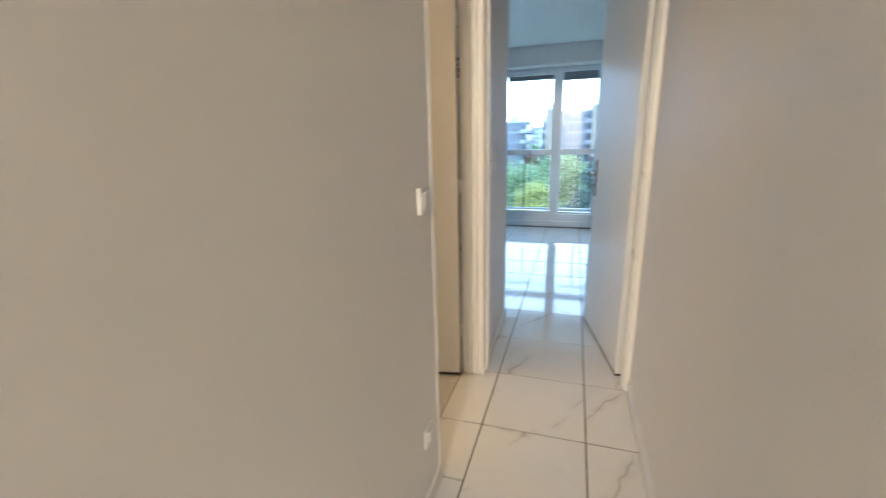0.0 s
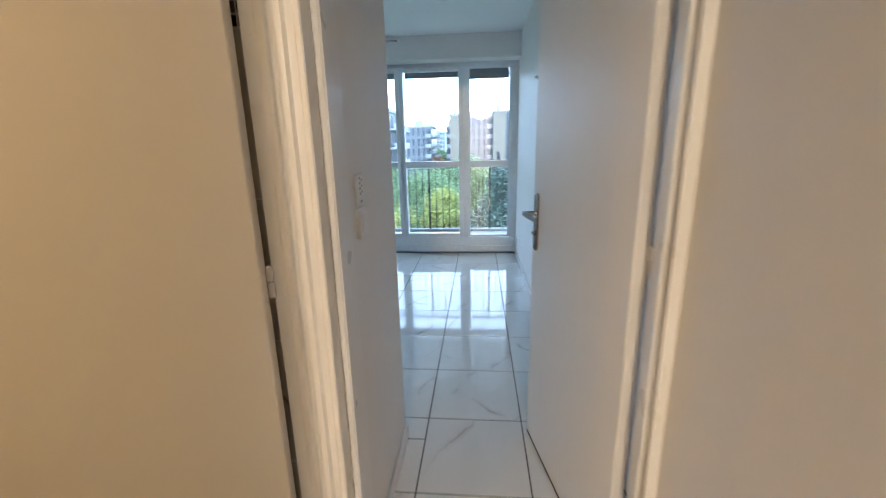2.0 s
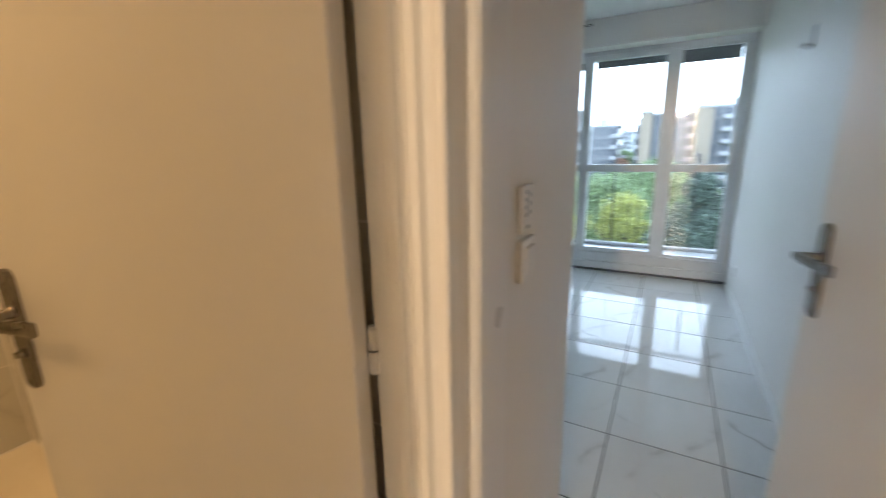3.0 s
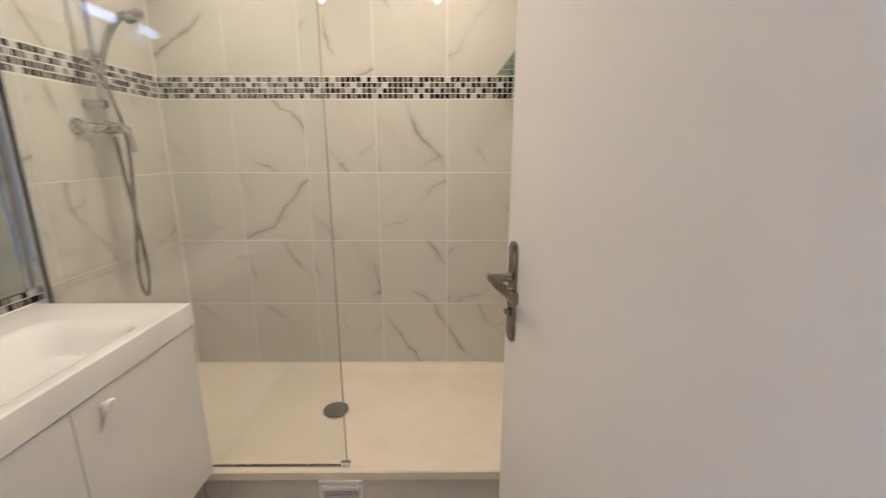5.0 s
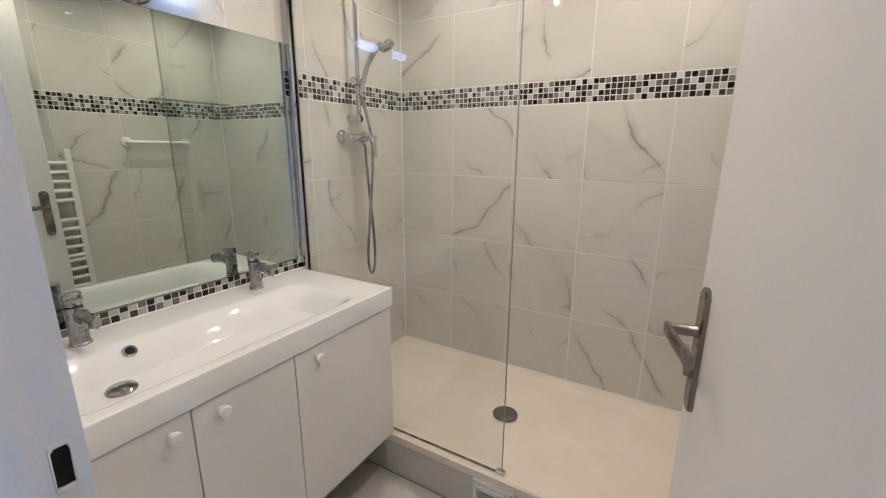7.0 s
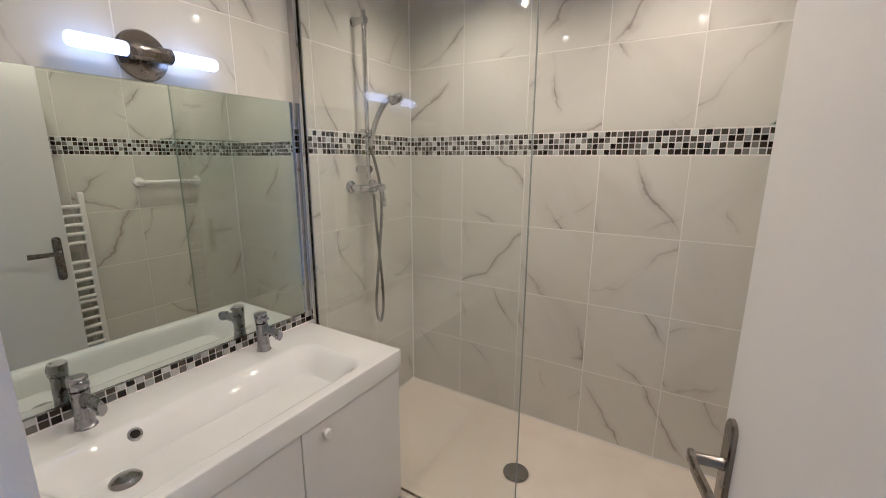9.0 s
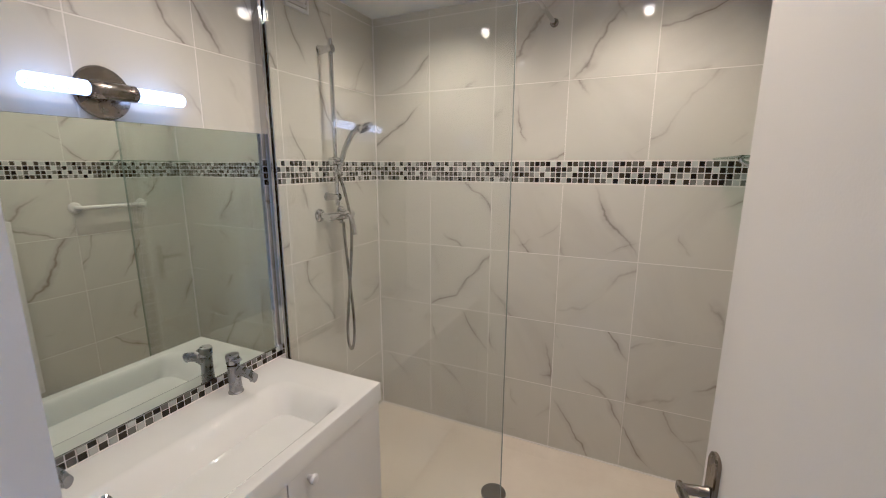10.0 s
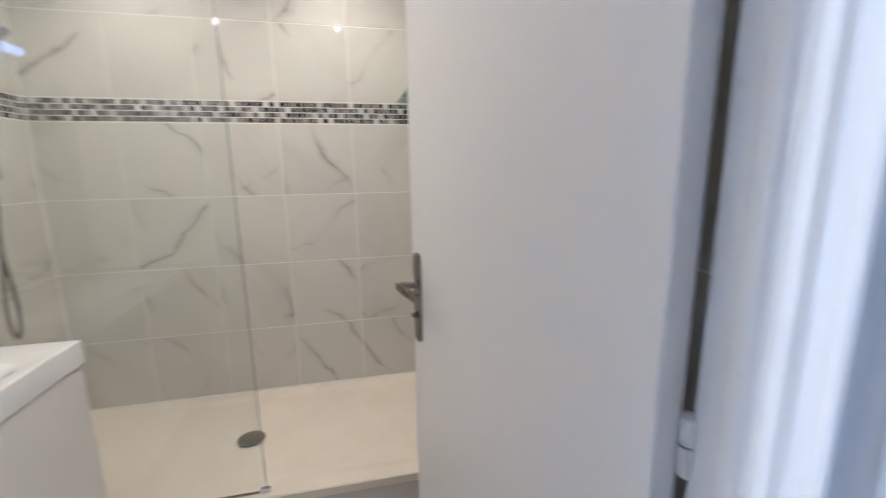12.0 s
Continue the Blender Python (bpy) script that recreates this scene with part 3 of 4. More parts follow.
def wall_switch(matrix, label, kind_of="rocker"):
    """Plate on a wall; local z out of the wall, y up."""
    s = thing("light_switch" if kind_of == "rocker" else "wall_socket", matrix, label, "switch" if kind_of == "rocker" else "socket")
    bm = bmesh.new()
    r = lambda a, z: rounded(-0.040 + a, 0.040 - a, -0.040 + a, 0.040 - a, 0.005, z, 3)
    loft(bm, [r(0, 0), r(0, 0.0105), r(0.002, 0.0125), r(0.010, 0.013)])
    part("plate", bm, M_PLASTIC, s)
    if kind_of == "rocker":
        bm = bmesh.new()
        loft(bm, [[Vector((x, y, z)) for x, y, z in ring] for ring in (
            [(-0.024, -0.026, 0.012), (0.024, -0.026, 0.012), (0.024, 0.026, 0.012), (-0.024, 0.026, 0.012)],
            [(-0.023, -0.025, 0.0145), (0.023, -0.025, 0.0145), (0.023, 0.025, 0.0165), (-0.023, 0.025, 0.0165)])])
        part("rocker", bm, M_PLASTIC, s)
    else:
        bm = bmesh.new()
        lathe(bm, [(0.021, 0.0132), (0.021, 0.0138), (0.019, 0.0135), (0.0185, 0.006), (0, 0.006)], None, 20)
        part("well", bm, M_PLASTIC, s)
        # contact holes: near-black discs in place of their inner shade
        for dx in (-0.0095, 0.0095):
            bm = bmesh.new()
            lathe(bm, [(0.0028, 0.005), (0.0028, 0.0068)], Matrix.Translation((dx, 0, 0)), 8)
            part("contact_hole", bm, M_HOLESHADE, s)
    return s


def on_wall(x, y, z, facing):
    """A pose with local y up and local z towards facing ('+x', '-x', '+y', '-y')."""
    n = {"+x": Vector((1, 0, 0)), "-x": Vector((-1, 0, 0)), "+y": Vector((0, 1, 0)), "-y": Vector((0, -1, 0))}[facing]
    up = Vector((0, 0, 1))
    s = up.cross(n)
    return Matrix(((s.x, up.x, n.x, x), (s.y, up.y, n.y, y), (s.z, up.z, n.z, z), (0, 0, 0, 1)))


wall_switch(on_wall(XL, -0.884, 1.085, "+x"), "white plastic rocker switch on the corridor wall by the bathroom doorway")
wall_switch(on_wall(XL, 0.275, 1.102, "+x"), "white plastic rocker switch below the thermostat by the bedroom door")
wall_switch(on_wall(0.69, 3.61, 0.25, "-x"), "white wall socket low on the bedroom wall near the window", "socket")
outlet = thing("cable_outlet", on_wall(XL, -0.915, 0.285, "+x"), "small white cable outlet low on the corridor wall", "outlet")
part("plate", one_box(-0.034, 0.034, -0.034, 0.034, 0, 0.012, bevel=0.003), M_PLASTIC, outlet)
part("lid", one_box(-0.022, 0.022, -0.012, 0.030, 0.0118, 0.019, bevel=0.002), M_PLASTIC, outlet)

thermo = thing("remote_control_holder", on_wall(XL, 0.270, 1.197, "+x"), "slim white wall remote with small buttons above the switch", "remote control")
part("body", one_box(-0.030, 0.030, -0.043, 0.043, 0, 0.010, bevel=0.003, seg=2), M_PLASTIC, thermo)
M_KEY = plain("grey_key_print", (0.38, 0.40, 0.42), 0.5)
for i, (kx, ky, kw) in enumerate(((-0.008, 0.032, 0.006), (-0.008, 0.018, 0.006), (-0.008, 0.004, 0.006), (-0.008, -0.01, 0.006), (0.010, 0.025, 0.005), (0.010, 0.010, 0.005), (0.010, -0.006, 0.005), (0.0, -0.032, 0.009))):
    part("button", one_box(kx - kw, kx + kw, ky - 0.0035, ky + 0.0035, 0.0095, 0.0105), M_KEY, thermo)

bracket = thing("wall_bracket", on_wall(0.69, 2.31, 1.79, "-x"), "small grey-white bracket with a lip on the bedroom wall", "bracket")
part("back_plate", one_box(-0.026, 0.026, -0.045, 0.055, 0, 0.008, bevel=0.003), M_KEYWHITE, bracket)
bm = one_box(-0.030, 0.030, -0.006, 0.006, 0.0, 0.050, bevel=0.004, seg=2)
bm.transform(Matrix.Translation((0, -0.046, 0.002)) @ pose(0, 0, 0, -18, 0, 0))
part("lip", bm, M_PLASTIC, bracket, "white projecting lip")

# added dome, out of view, that houses the corridor's fill light
hall = thing("added_hall_lamp", pose(0.28, -6.2, CEIL), "added unseen dome holding the corridor's fill light", "ceiling lamp")
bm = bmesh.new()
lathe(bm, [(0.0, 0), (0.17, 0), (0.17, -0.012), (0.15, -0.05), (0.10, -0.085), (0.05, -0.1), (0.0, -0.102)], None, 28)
part("glowing_dome", bm, M_FILLGLOW, hall)

for nx, ny, nz, r in ((-0.150, -0.0515, 1.142, 0.0035), (-0.147, -0.0515, 0.62, 0.0025), (-0.176, -0.0475, 1.52, 0.003)):
    bm = bmesh.new()
    lathe(bm, [(r, 0), (r * 0.8, r * 0.4), (0, r * 0.6)], Matrix.Translation((nx, ny, nz)) @ pose(0, 0, 0, 90, 0, 0), 8)
    part("paint_run", bm, M_TRIM, frame_1, "dried paint run")

# ---- bathroom ----
for sx, sy in SPOTS:
    s = thing("downlight", pose(sx, sy, BCEIL), "small round recessed ceiling downlight, switched on", "downlight", "bathroom downlights")
    bm = bmesh.new()
    lathe(bm, [(0.026, 0.0), (0.042, -0.001), (0.042, -0.005), (0.030, -0.007), (0.026, -0.003)], None, 20)
    part("rim", bm, M_CHROME, s)
    bm = bmesh.new()
    lathe(bm, [(0.0, -0.0005), (0.027, -0.0005), (0.026, -0.005), (0.020, -0.009), (0.010, -0.0115), (0, -0.012)], None, 16)
    part("lens", bm, M_LED, s, "glowing warm lens")

# shower tray on its tiled base
tray = thing("shower_tray", pose(0, 0, 0), "wide cream stone-textured shower tray on a raised base", "shower tray")
bm = bmesh.new()
rings = [rounded(XB, -1.245, YS, YN, 0.004, 0.160, 3), rounded(XB, -1.245, YS, YN, 0.004, 0.191, 3), rounded(XB + 0.004, -1.249, YS + 0.004, YN - 0.004, 0.004, 0.195, 3),
         rounded(XB + 0.05, -1.30, YS + 0.05, YN - 0.05, 0.03, 0.194, 3), rounded(XB + 0.09, -1.34, YS + 0.09, YN - 0.09, 0.03, 0.186, 3), rounded(-1.66, -1.58, -0.90, -0.82, 0.03, 0.181, 3)]
loft(bm, rings)
part("tray", bm, M_TRAY, tray)
part("front_lip", one_box(-1.2451, -1.2415, YS, YN, 0.161, 0.1935, bevel=0.0012), M_TRAY, tray)
solid("tray_base", one_box(XB, -1.262, YS, YN, -0.002, 0.160), M_GROUT, "mortar base under the shower tray", "base", "structure")
apron = solid("tray_apron", one_box(-1.262, -1.254, YS, YN, -0.002, 0.160), M_GROUT, "grey tiled riser in front of the shower tray", "riser", "structure")
tile_field("apron_tile", apron, M_APRON, (-1.248, 0, 0), (0, 1, 0), (0, 0, 1), [-1.691, -1.24, -0.40, 0], [0, 0.160], 0.003)

drain = thing("shower_drain", pose(-1.617, -0.852, 0.1835), "round chrome dome drain cover in the shower tray", "drain")
bm = bmesh.new()
lathe(bm, [(0.0, 0), (0.052, 0), (0.056, 0.004), (0.054, 0.008), (0.04, 0.013), (0.02, 0.0155), (0, 0.016)], None, 28)
part("cover", bm, M_DARKCHROME, drain, "", True)

grille = thing("vent_grille", on_wall(-1.247, -0.744, 0.083, "+x"), "white plastic louvred vent grille in the tray riser", "vent grille")
part("grille_frame", boxes((-0.079, 0.079, 0.062, 0.078, 0, 0.012), (-0.079, 0.079, -0.078, -0.062, 0, 0.012), (-0.079, -0.063, -0.062, 0.062, 0, 0.012), (0.063, 0.079, -0.062, 0.062, 0, 0.012), bevel=0.002), M_PLASTIC, grille)
part("backing", one_box(-0.064, 0.064, -0.063, 0.063, 0, 0.003), M_PLASTIC, grille)
part("hood", one_box(-0.063, 0.063, 0.040, 0.060, 0.004, 0.016, bevel=0.003), M_PLASTIC, grille)
for i in range(9):
    bm = one_box(-0.062, 0.062, -0.0068, 0.0068, -0.0012, 0.0012)
    bm.transform(Matrix.Translation((0, 0.032 - 0.0115 * i, 0.007)) @ pose(0, 0, 0, 38, 0, 0))
    part("slat", bm, M_PLASTIC, grille)
for cx in (-0.071, 0.071):
    for cy in (-0.070, 0.070):
        bm = bmesh.new()
        lathe(bm, [(0.003, 0.0115), (0.003, 0.0128), (0, 0.0132)], Matrix.Translation((cx, cy, 0)), 8)
        part("screw", bm, M_NICKEL, grille)

# glass screen
screen = thing("shower_screen", pose(-1.272, 0, 0.195), "fixed clear glass shower screen in a chrome wall profile", "shower screen")
pane = part("pane", one_box(-0.003, 0.003, -1.672, -0.726, 0.005, 2.0), M_SCREEN, screen)
pane.visible_shadow = False
part("polished_edge", one_box(-0.0032, 0.0032, -0.726, -0.7235, 0.012, 2.0), M_GLASSEDGE, pane, "dark green polished edge")
part("wall_profile", boxes((-0.013, -0.006, YS, -1.655, 0.0, 2.02), (0.006, 0.020, YS, -1.655, 0.0, 2.02), (-0.006, 0.006, YS, -1.678, 0.0, 2.02), bevel=0.0015), M_CHROME, screen, "chrome wall profile")
part("bottom_seal", one_box(-0.004, 0.004, -1.66, -0.736, 0.001, 0.0055), M_NICKEL, screen, "dark sealing strip")
part("end_foot", one_box(-0.010, 0.010, -0.747, -0.713, 0.0, 0.018, bevel=0.003), M_CHROME, screen, "small chrome end clamp")
bm = bmesh.new()
tube(bm, [(0.0, -0.764, 1.985), (-0.746, -0.764, 2.027)], 0.009, 12)
part("stay_bar", bm, M_CHROME, screen, "chrome stay bar to the back wall")
bm = bmesh.new()
lathe(bm, [(0.018, 0), (0.018, 0.006), (0.011, 0.010), (0.011, 0.02)], Matrix.Translation((XB + 1.272, -0.764, 2.027)) @ pose(0, 0, 0, 0, 90, 0), 16)
part("wall_rosette", bm, M_NICKEL, screen)
part("glass_clamp", one_box(-0.016, 0.016, -0.782, -0.746, 1.965, 2.008, bevel=0.004), M_CHROME, screen)

# shower set
XRAIL, YRAIL = -1.606, YS + 0.058
rail_set = thing("shower_rail", pose(XRAIL, YRAIL, 1.44), "chrome shower rail with hand shower and hose", "shower rail")
bm = bmesh.new()
tube(bm, [(0, 0, 0.0), (0, 0, 0.715)], 0.0105, 14)
part("bar", bm, M_CHROME, rail_set, "", True)
for z in (0.04, 0.675):
    bm = bmesh.new()
    tube(bm, [(0, -0.058, z), (0, -0.045, z), (0, -0.02, z), (0, 0.012, z)], [0.022, 0.017, 0.014, 0.017], 14)
    part("bracket", bm, M_CHROME, rail_set, "", True)
bm = bmesh.new()
tube(bm, [(-0.016, 0.0, 0.20), (0.034, 0.0, 0.20)], 0.019, 14)
tube(bm, [(0, 0.0, 0.20), (-0.002, 0.030, 0.20)], 0.015, 12)
slider = part("slider", bm, M_CHROME, rail_set, "", True)
bm = bmesh.new()
path = smooth_path([(-0.002, 0.012, 0.145), (-0.006, 0.028, 0.20), (-0.014, 0.052, 0.27), (-0.026, 0.088, 0.33), (-0.036, 0.118, 0.352)], 5)
tube(bm, path, [0.0105 + 0.004 * i / len(path) for i in range(len(path))], 12)
lathe(bm, [(0.012, -0.012), (0.034, 0.0), (0.037, 0.010), (0.034, 0.016), (0.0, 0.018)], Matrix.Translation((-0.042, 0.135, 0.352)) @ pose(0, 0, 0, -148, 0, 12), 18)
part("hand_shower", bm, M_CHROME, rail_set, "chrome hand shower in its slider", True)
bm = bmesh.new()
path = smooth_path([(-0.012, 0.018, -0.075), (-0.014, 0.022, -0.16), (-0.026, 0.026, -0.33), (-0.044, 0.026, -0.49), (-0.049, 0.027, -0.62), (-0.036, 0.028, -0.695), (-0.018, 0.029, -0.712), (0.002, 0.030, -0.675), (0.008, 0.032, -0.58), (-0.008, 0.040, -0.40), (-0.034, 0.042, -0.20), (-0.040, 0.038, -0.06), (-0.022, 0.026, 0.06), (-0.002, 0.014, 0.145)], 8)
tube(bm, path, [0.0068 + 0.0007 * (i % 2) for i in range(len(path))], 8)
part("hose", bm, M_DARKCHROME, rail_set, "coiled chrome hose hanging in a loop", True)

mixer = thing("shower_mixer", pose(-1.62, YS, 1.392), "chrome single-lever shower mixer on the tiled wall", "shower mixer")
for dx in (-0.075, 0.075):
    bm = bmesh.new()
    lathe(bm, [(0.031, 0.0), (0.031, 0.005), (0.025, 0.014), (0.014, 0.018), (0.013, 0.055)], Matrix.Translation((dx, 0, 0.006)) @ pose(0, 0, 0, -90, 0, 0), 20)
    part("rosette", bm, M_CHROME, mixer, "", True)
bm = bmesh.new()
tube(bm, [(-0.092, 0.062, 0), (-0.085, 0.062, 0), (-0.04, 0.062, 0), (0, 0.064, 0), (0.04, 0.062, 0), (0.085, 0.062, 0), (0.092, 0.062, 0)], [0.014, 0.018, 0.018, 0.024, 0.018, 0.018, 0.014], 16)
tube(bm, [(0, 0.062, 0), (0, 0.062, -0.035)], 0.0105, 12)
part("body", bm, M_CHROME, mixer, "", True)
bm = bmesh.new()
tube(bm, [(0, 0.064, 0.004), (0, 0.10, 0.006)], [0.022, 0.0205], 16)
tube(bm, smooth_path([(0, 0.096, 0.008), (-0.002, 0.118, -0.004), (-0.004, 0.132, -0.045), (-0.005, 0.136, -0.085)], 4), 0.0125, 12, 0.6)
part("lever", bm, M_CHROME, mixer, "", True)

# vanity
vanity = thing("vanity_unit", pose(0, 0, 0), "white lacquered wall-hung vanity cabinet with three doors", "vanity unit")
part("body", one_box(-1.246, -0.212, -1.688, -1.213, 0.205, 0.762), M_LACQUER, vanity)
# dark grey strip set back below the cabinet, clear of the floor
part("back_rail", one_box(-1.240, -0.215, -1.30, -1.27, 0.10, 0.205), M_SHUTTER, vanity, "dark grey strip set back below the cabinet")
for x0, x1, kx in ((-1.246, -0.7955, -0.875), (-0.7925, -0.5005, -0.566), (-0.4975, -0.212, -0.452)):
    d = part("door", one_box(x0, x1, -1.213, -1.195, 0.203, 0.757, bevel=0.0015), M_LACQUER, vanity)
    bm = bmesh.new()
    lathe(bm, [(0.009, 0.0), (0.007, 0.006), (0.009, 0.010), (0.0155, 0.015), (0.0165, 0.020), (0.013, 0.026), (0.0, 0.0285)], Matrix.Translation((kx, -1.195, 0.719)) @ pose(0, 0, 0, -90, 0, 0), 18)
    part("knob", bm, M_PLASTIC, d, "round white knob", True)

basin = thing("washbasin", pose(0, 0, 0), "wide glossy white trough washbasin with a thick front edge", "washbasin")
bm = bmesh.new()
x0, x1, y0, y1 = -1.2525, -0.206, -1.689, -1.187
bx0, bx1, by0, by1 = -1.100, -0.300, -1.530, -1.238
rings = [rounded(x0, x1, y0, y1, 0.003, 0.764, 8), rounded(x0, x1, y0, y1, 0.005, 0.831, 8), rounded(x0 + 0.0015, x1 - 0.0015, y0 + 0.0015, y1 - 0.0015, 0.005, 0.8345, 8), rounded(x0 + 0.005, x1 - 0.005, y0 + 0.005, y1 - 0.005, 0.005, 0.836, 8),
         rounded(x0 + 0.010, x1 - 0.010, y0 + 0.010, y1 - 0.010, 0.008, 0.8362, 8),]
for i in range(19):
    f = i / 18
    drop = 0.079 * f * f * (3 - 2 * f)
    g = f + 0.12 * math.sin(math.pi * f)
    rings.append(rounded(bx0 - 0.018 + 0.095 * g, bx1 + 0.018 - 0.085 * g, by0 - 0.014 + 0.095 * g, by1 + 0.016 - 0.058 * g, 0.066 - 0.022 * f, 0.8362 - drop, 8))
loft(bm, rings)
part("bowl", bm, M_CERAMIC, basin, "", True)
bm = bmesh.new()
over = Matrix.Translation((-0.515, by0 + 0.0280, 0.815)) @ pose(0, 0, 0, -45, 0, 0)
lathe(bm, [(0.010, -0.002), (0.0175, 0.0), (0.0175, 0.003), (0.0115, 0.0045), (0.0105, 0.0)], over, 20)
part("overflow_ring", bm, M_CHROME, basin, "chrome overflow ring", True)
# near-black disc inside the ring stands for the shade of the overflow
bm = bmesh.new()
lathe(bm, [(0.0, -0.001), (0.0108, -0.001), (0.0108, 0.0018), (0, 0.0018)], over, 16)
part("overflow_hole", bm, M_HOLESHADE, basin)
bm = bmesh.new()
lathe(bm, [(0.0, 0), (0.030, 0), (0.033, 0.006), (0.0345, 0.010), (0.030, 0.016), (0.015, 0.020), (0, 0.0205)], Matrix.Translation((-0.452, -1.41, 0.757)), 24)
part("waste_plug", bm, M_DARKCHROME, basin, "domed chrome waste plug", True)


def basin_tap(x, turn):
    t = thing("basin_tap", pose(x, -1.610, 0.836, 0, 0, turn), "limescaled chrome single-lever basin tap", "tap", "basin taps")
    bm = bmesh.new()
    lathe(bm, [(0.0, 0.0), (0.0255, 0.0), (0.0255, 0.004), (0.0225, 0.007), (0.0212, 0.03), (0.0205, 0.07), (0.0208, 0.104), (0.0, 0.105)], pose(0, -0.004, 0), 20)
    part("body", bm, M_LIMED, t, "", True)
    bm = bmesh.new()
    neck = smooth_path([(0, -0.006, 0.050), (0, 0.006, 0.074), (0, 0.034, 0.088), (0, 0.070, 0.088), (0, 0.106, 0.080)], 4)
    n = len(neck)
    tube(bm, neck, [0.0205 - 0.003 * k / n for k in range(n)], 18, 0.60)
    tube(bm, [(0, 0.092, 0.080), (0, 0.093, 0.068)], 0.0105, 14)
    part("spout", bm, M_LIMED, t, "", True)
    bm = bmesh.new()
    lathe(bm, [(0.0195, 0.0), (0.0215, 0.003), (0.0220, 0.018), (0.0225, 0.032), (0.0205, 0.035), (0.0, 0.036)], pose(0, -0.0045, 0.107, 4, 0, 0), 20)
    tube(bm, [(0, 0.008, 0.128), (0, 0.020, 0.127), (0, 0.030, 0.125)], [0.0185, 0.0165, 0.012], 14, 0.35)
    part("lever", bm, M_LIMED, t, "", True)


basin_tap(-0.453, 4)
basin_tap(-0.980, -3)

mirror = thing("mirror", pose(-0.742, YS, 1.311), "large frameless rectangular wall mirror above the basin", "mirror")
part("mirror_glass", one_box(-0.494, 0.525, 0.001, 0.006, -0.427, 0.427, bevel=0.001), M_MIRROR, mirror)
part("bottom_edge", one_box(-0.494, 0.525, 0.0, 0.0065, -0.4315, -0.4275), M_DARKCHROME, mirror, "dark lower edge")
part("edge_profile", one_box(-0.500, -0.4945, 0.0, 0.008, -0.427, 0.427), M_ALU, mirror)

lamp_1 = thing("mirror_lamp", pose(-0.742, YS, 1.806), "brushed disc wall lamp with two lit bubbled crystal tubes", "wall lamp")
bm = bmesh.new()
lathe(bm, [(0.0, 0), (0.066, 0), (0.068, 0.006), (0.064, 0.012), (0, 0.013)], pose(0, 0.0, 0, -90, 0, 0), 36)
part("disc", bm, M_NICKEL, lamp_1, "brushed metal disc", True)
bm = bmesh.new()
tube(bm, [(-0.056, 0.055, 0), (-0.05, 0.055, 0), (0.05, 0.055, 0), (0.056, 0.055, 0)], [0.017, 0.022, 0.022, 0.017], 18)
tube(bm, [(0, 0.010, 0), (0, 0.050, 0)], 0.012, 12)
part("holder", bm, M_NICKEL, lamp_1, "", True)
for s in (-1, 1):
    bm = bmesh.new()
    tube(bm, [(s * 0.054, 0.055, 0), (s * 0.060, 0.055, 0), (s * 0.175, 0.055, 0), (s * 0.182, 0.055, 0)], [0.014, 0.0185, 0.0185, 0.014], 16)
    part("crystal_tube", bm, M_TUBE, lamp_1, "glowing cold-white crystal tube", True)

# wall vent high over the shower
fan = thing("wall_vent", on_wall(-1.475, YS, 2.293, "+y"), "square white ventilation grille high on the tiled wall", "vent")
part("grille_frame", boxes((-0.065, 0.065, 0.046, 0.06, 0, 0.014), (-0.065, 0.065, -0.06, -0.046, 0, 0.014), (-0.065, -0.051, -0.046, 0.046, 0, 0.014), (0.051, 0.065, -0.046, 0.046, 0, 0.014), bevel=0.002), M_PLASTIC, fan)
# near-black sheet behind the slats draws the shade of the duct
part("backing", one_box(-0.052, 0.052, -0.047, 0.047, 0, 0.003), M_HOLESHADE, fan)
for i in range(5):
    bm = one_box(-0.051, 0.051, -0.007, 0.007, -0.001, 0.001)
    bm.transform(Matrix.Translation((0, 0.034 - 0.017 * i, 0.008)) @ pose(0, 0, 0, 40, 0, 0))
    part("slat", bm, M_PLASTIC, fan)

# sealant beads in the corners
M_SEAL = plain("white_silicone", (0.80, 0.78, 0.74), 0.4, grain=40)


def bead(points, r=0.0045):
    bm = bmesh.new()
    tube(bm, points, r, 8)
    solid("trim", bm, M_SEAL, "thin white silicone bead in the joint", "sealant", "structure")


for y in (YS + 0.001, YN - 0.001):
    bead([(XB + 0.001, y, 0.195), (XB + 0.001, y, BCEIL)])
bead([(XB + 0.002, YS, 0.196), (XB + 0.002, YN, 0.196)])
bead([(XB, YS + 0.002, 0.196), (-1.30, YS + 0.002, 0.196)])
bead([(XB, YN - 0.002, 0.196), (-1.26, YN - 0.002, 0.196)])
bead([(-1.25, YS + 0.007, 0.837), (-0.21, YS + 0.007, 0.837)], 0.003)

# side wall: grab bar, glass shelf, towel radiator
grab = thing("grab_bar", pose(-1.55, YN, 1.375), "short white plastic grab bar on the tiled wall", "grab bar")
bm = bmesh.new()
tube(bm, smooth_path([(-0.18, -0.012, 0), (-0.165, -0.045, 0), (-0.10, -0.052, 0), (0.10, -0.052, 0), (0.165, -0.045, 0), (0.18, -0.012, 0)], 4), 0.012, 12)
part("bar", bm, M_PLASTIC, grab, "", True)
for s in (-0.18, 0.18):
    bm = bmesh.new()
    lathe(bm, [(0.033, 0), (0.033, 0.006), (0.026, 0.014), (0.0, 0.016)], Matrix.Translation((s, 0, 0)) @ pose(0, 0, 0, 90, 0, 0), 20)
    part("foot", bm, M_PLASTIC, grab, "", True)

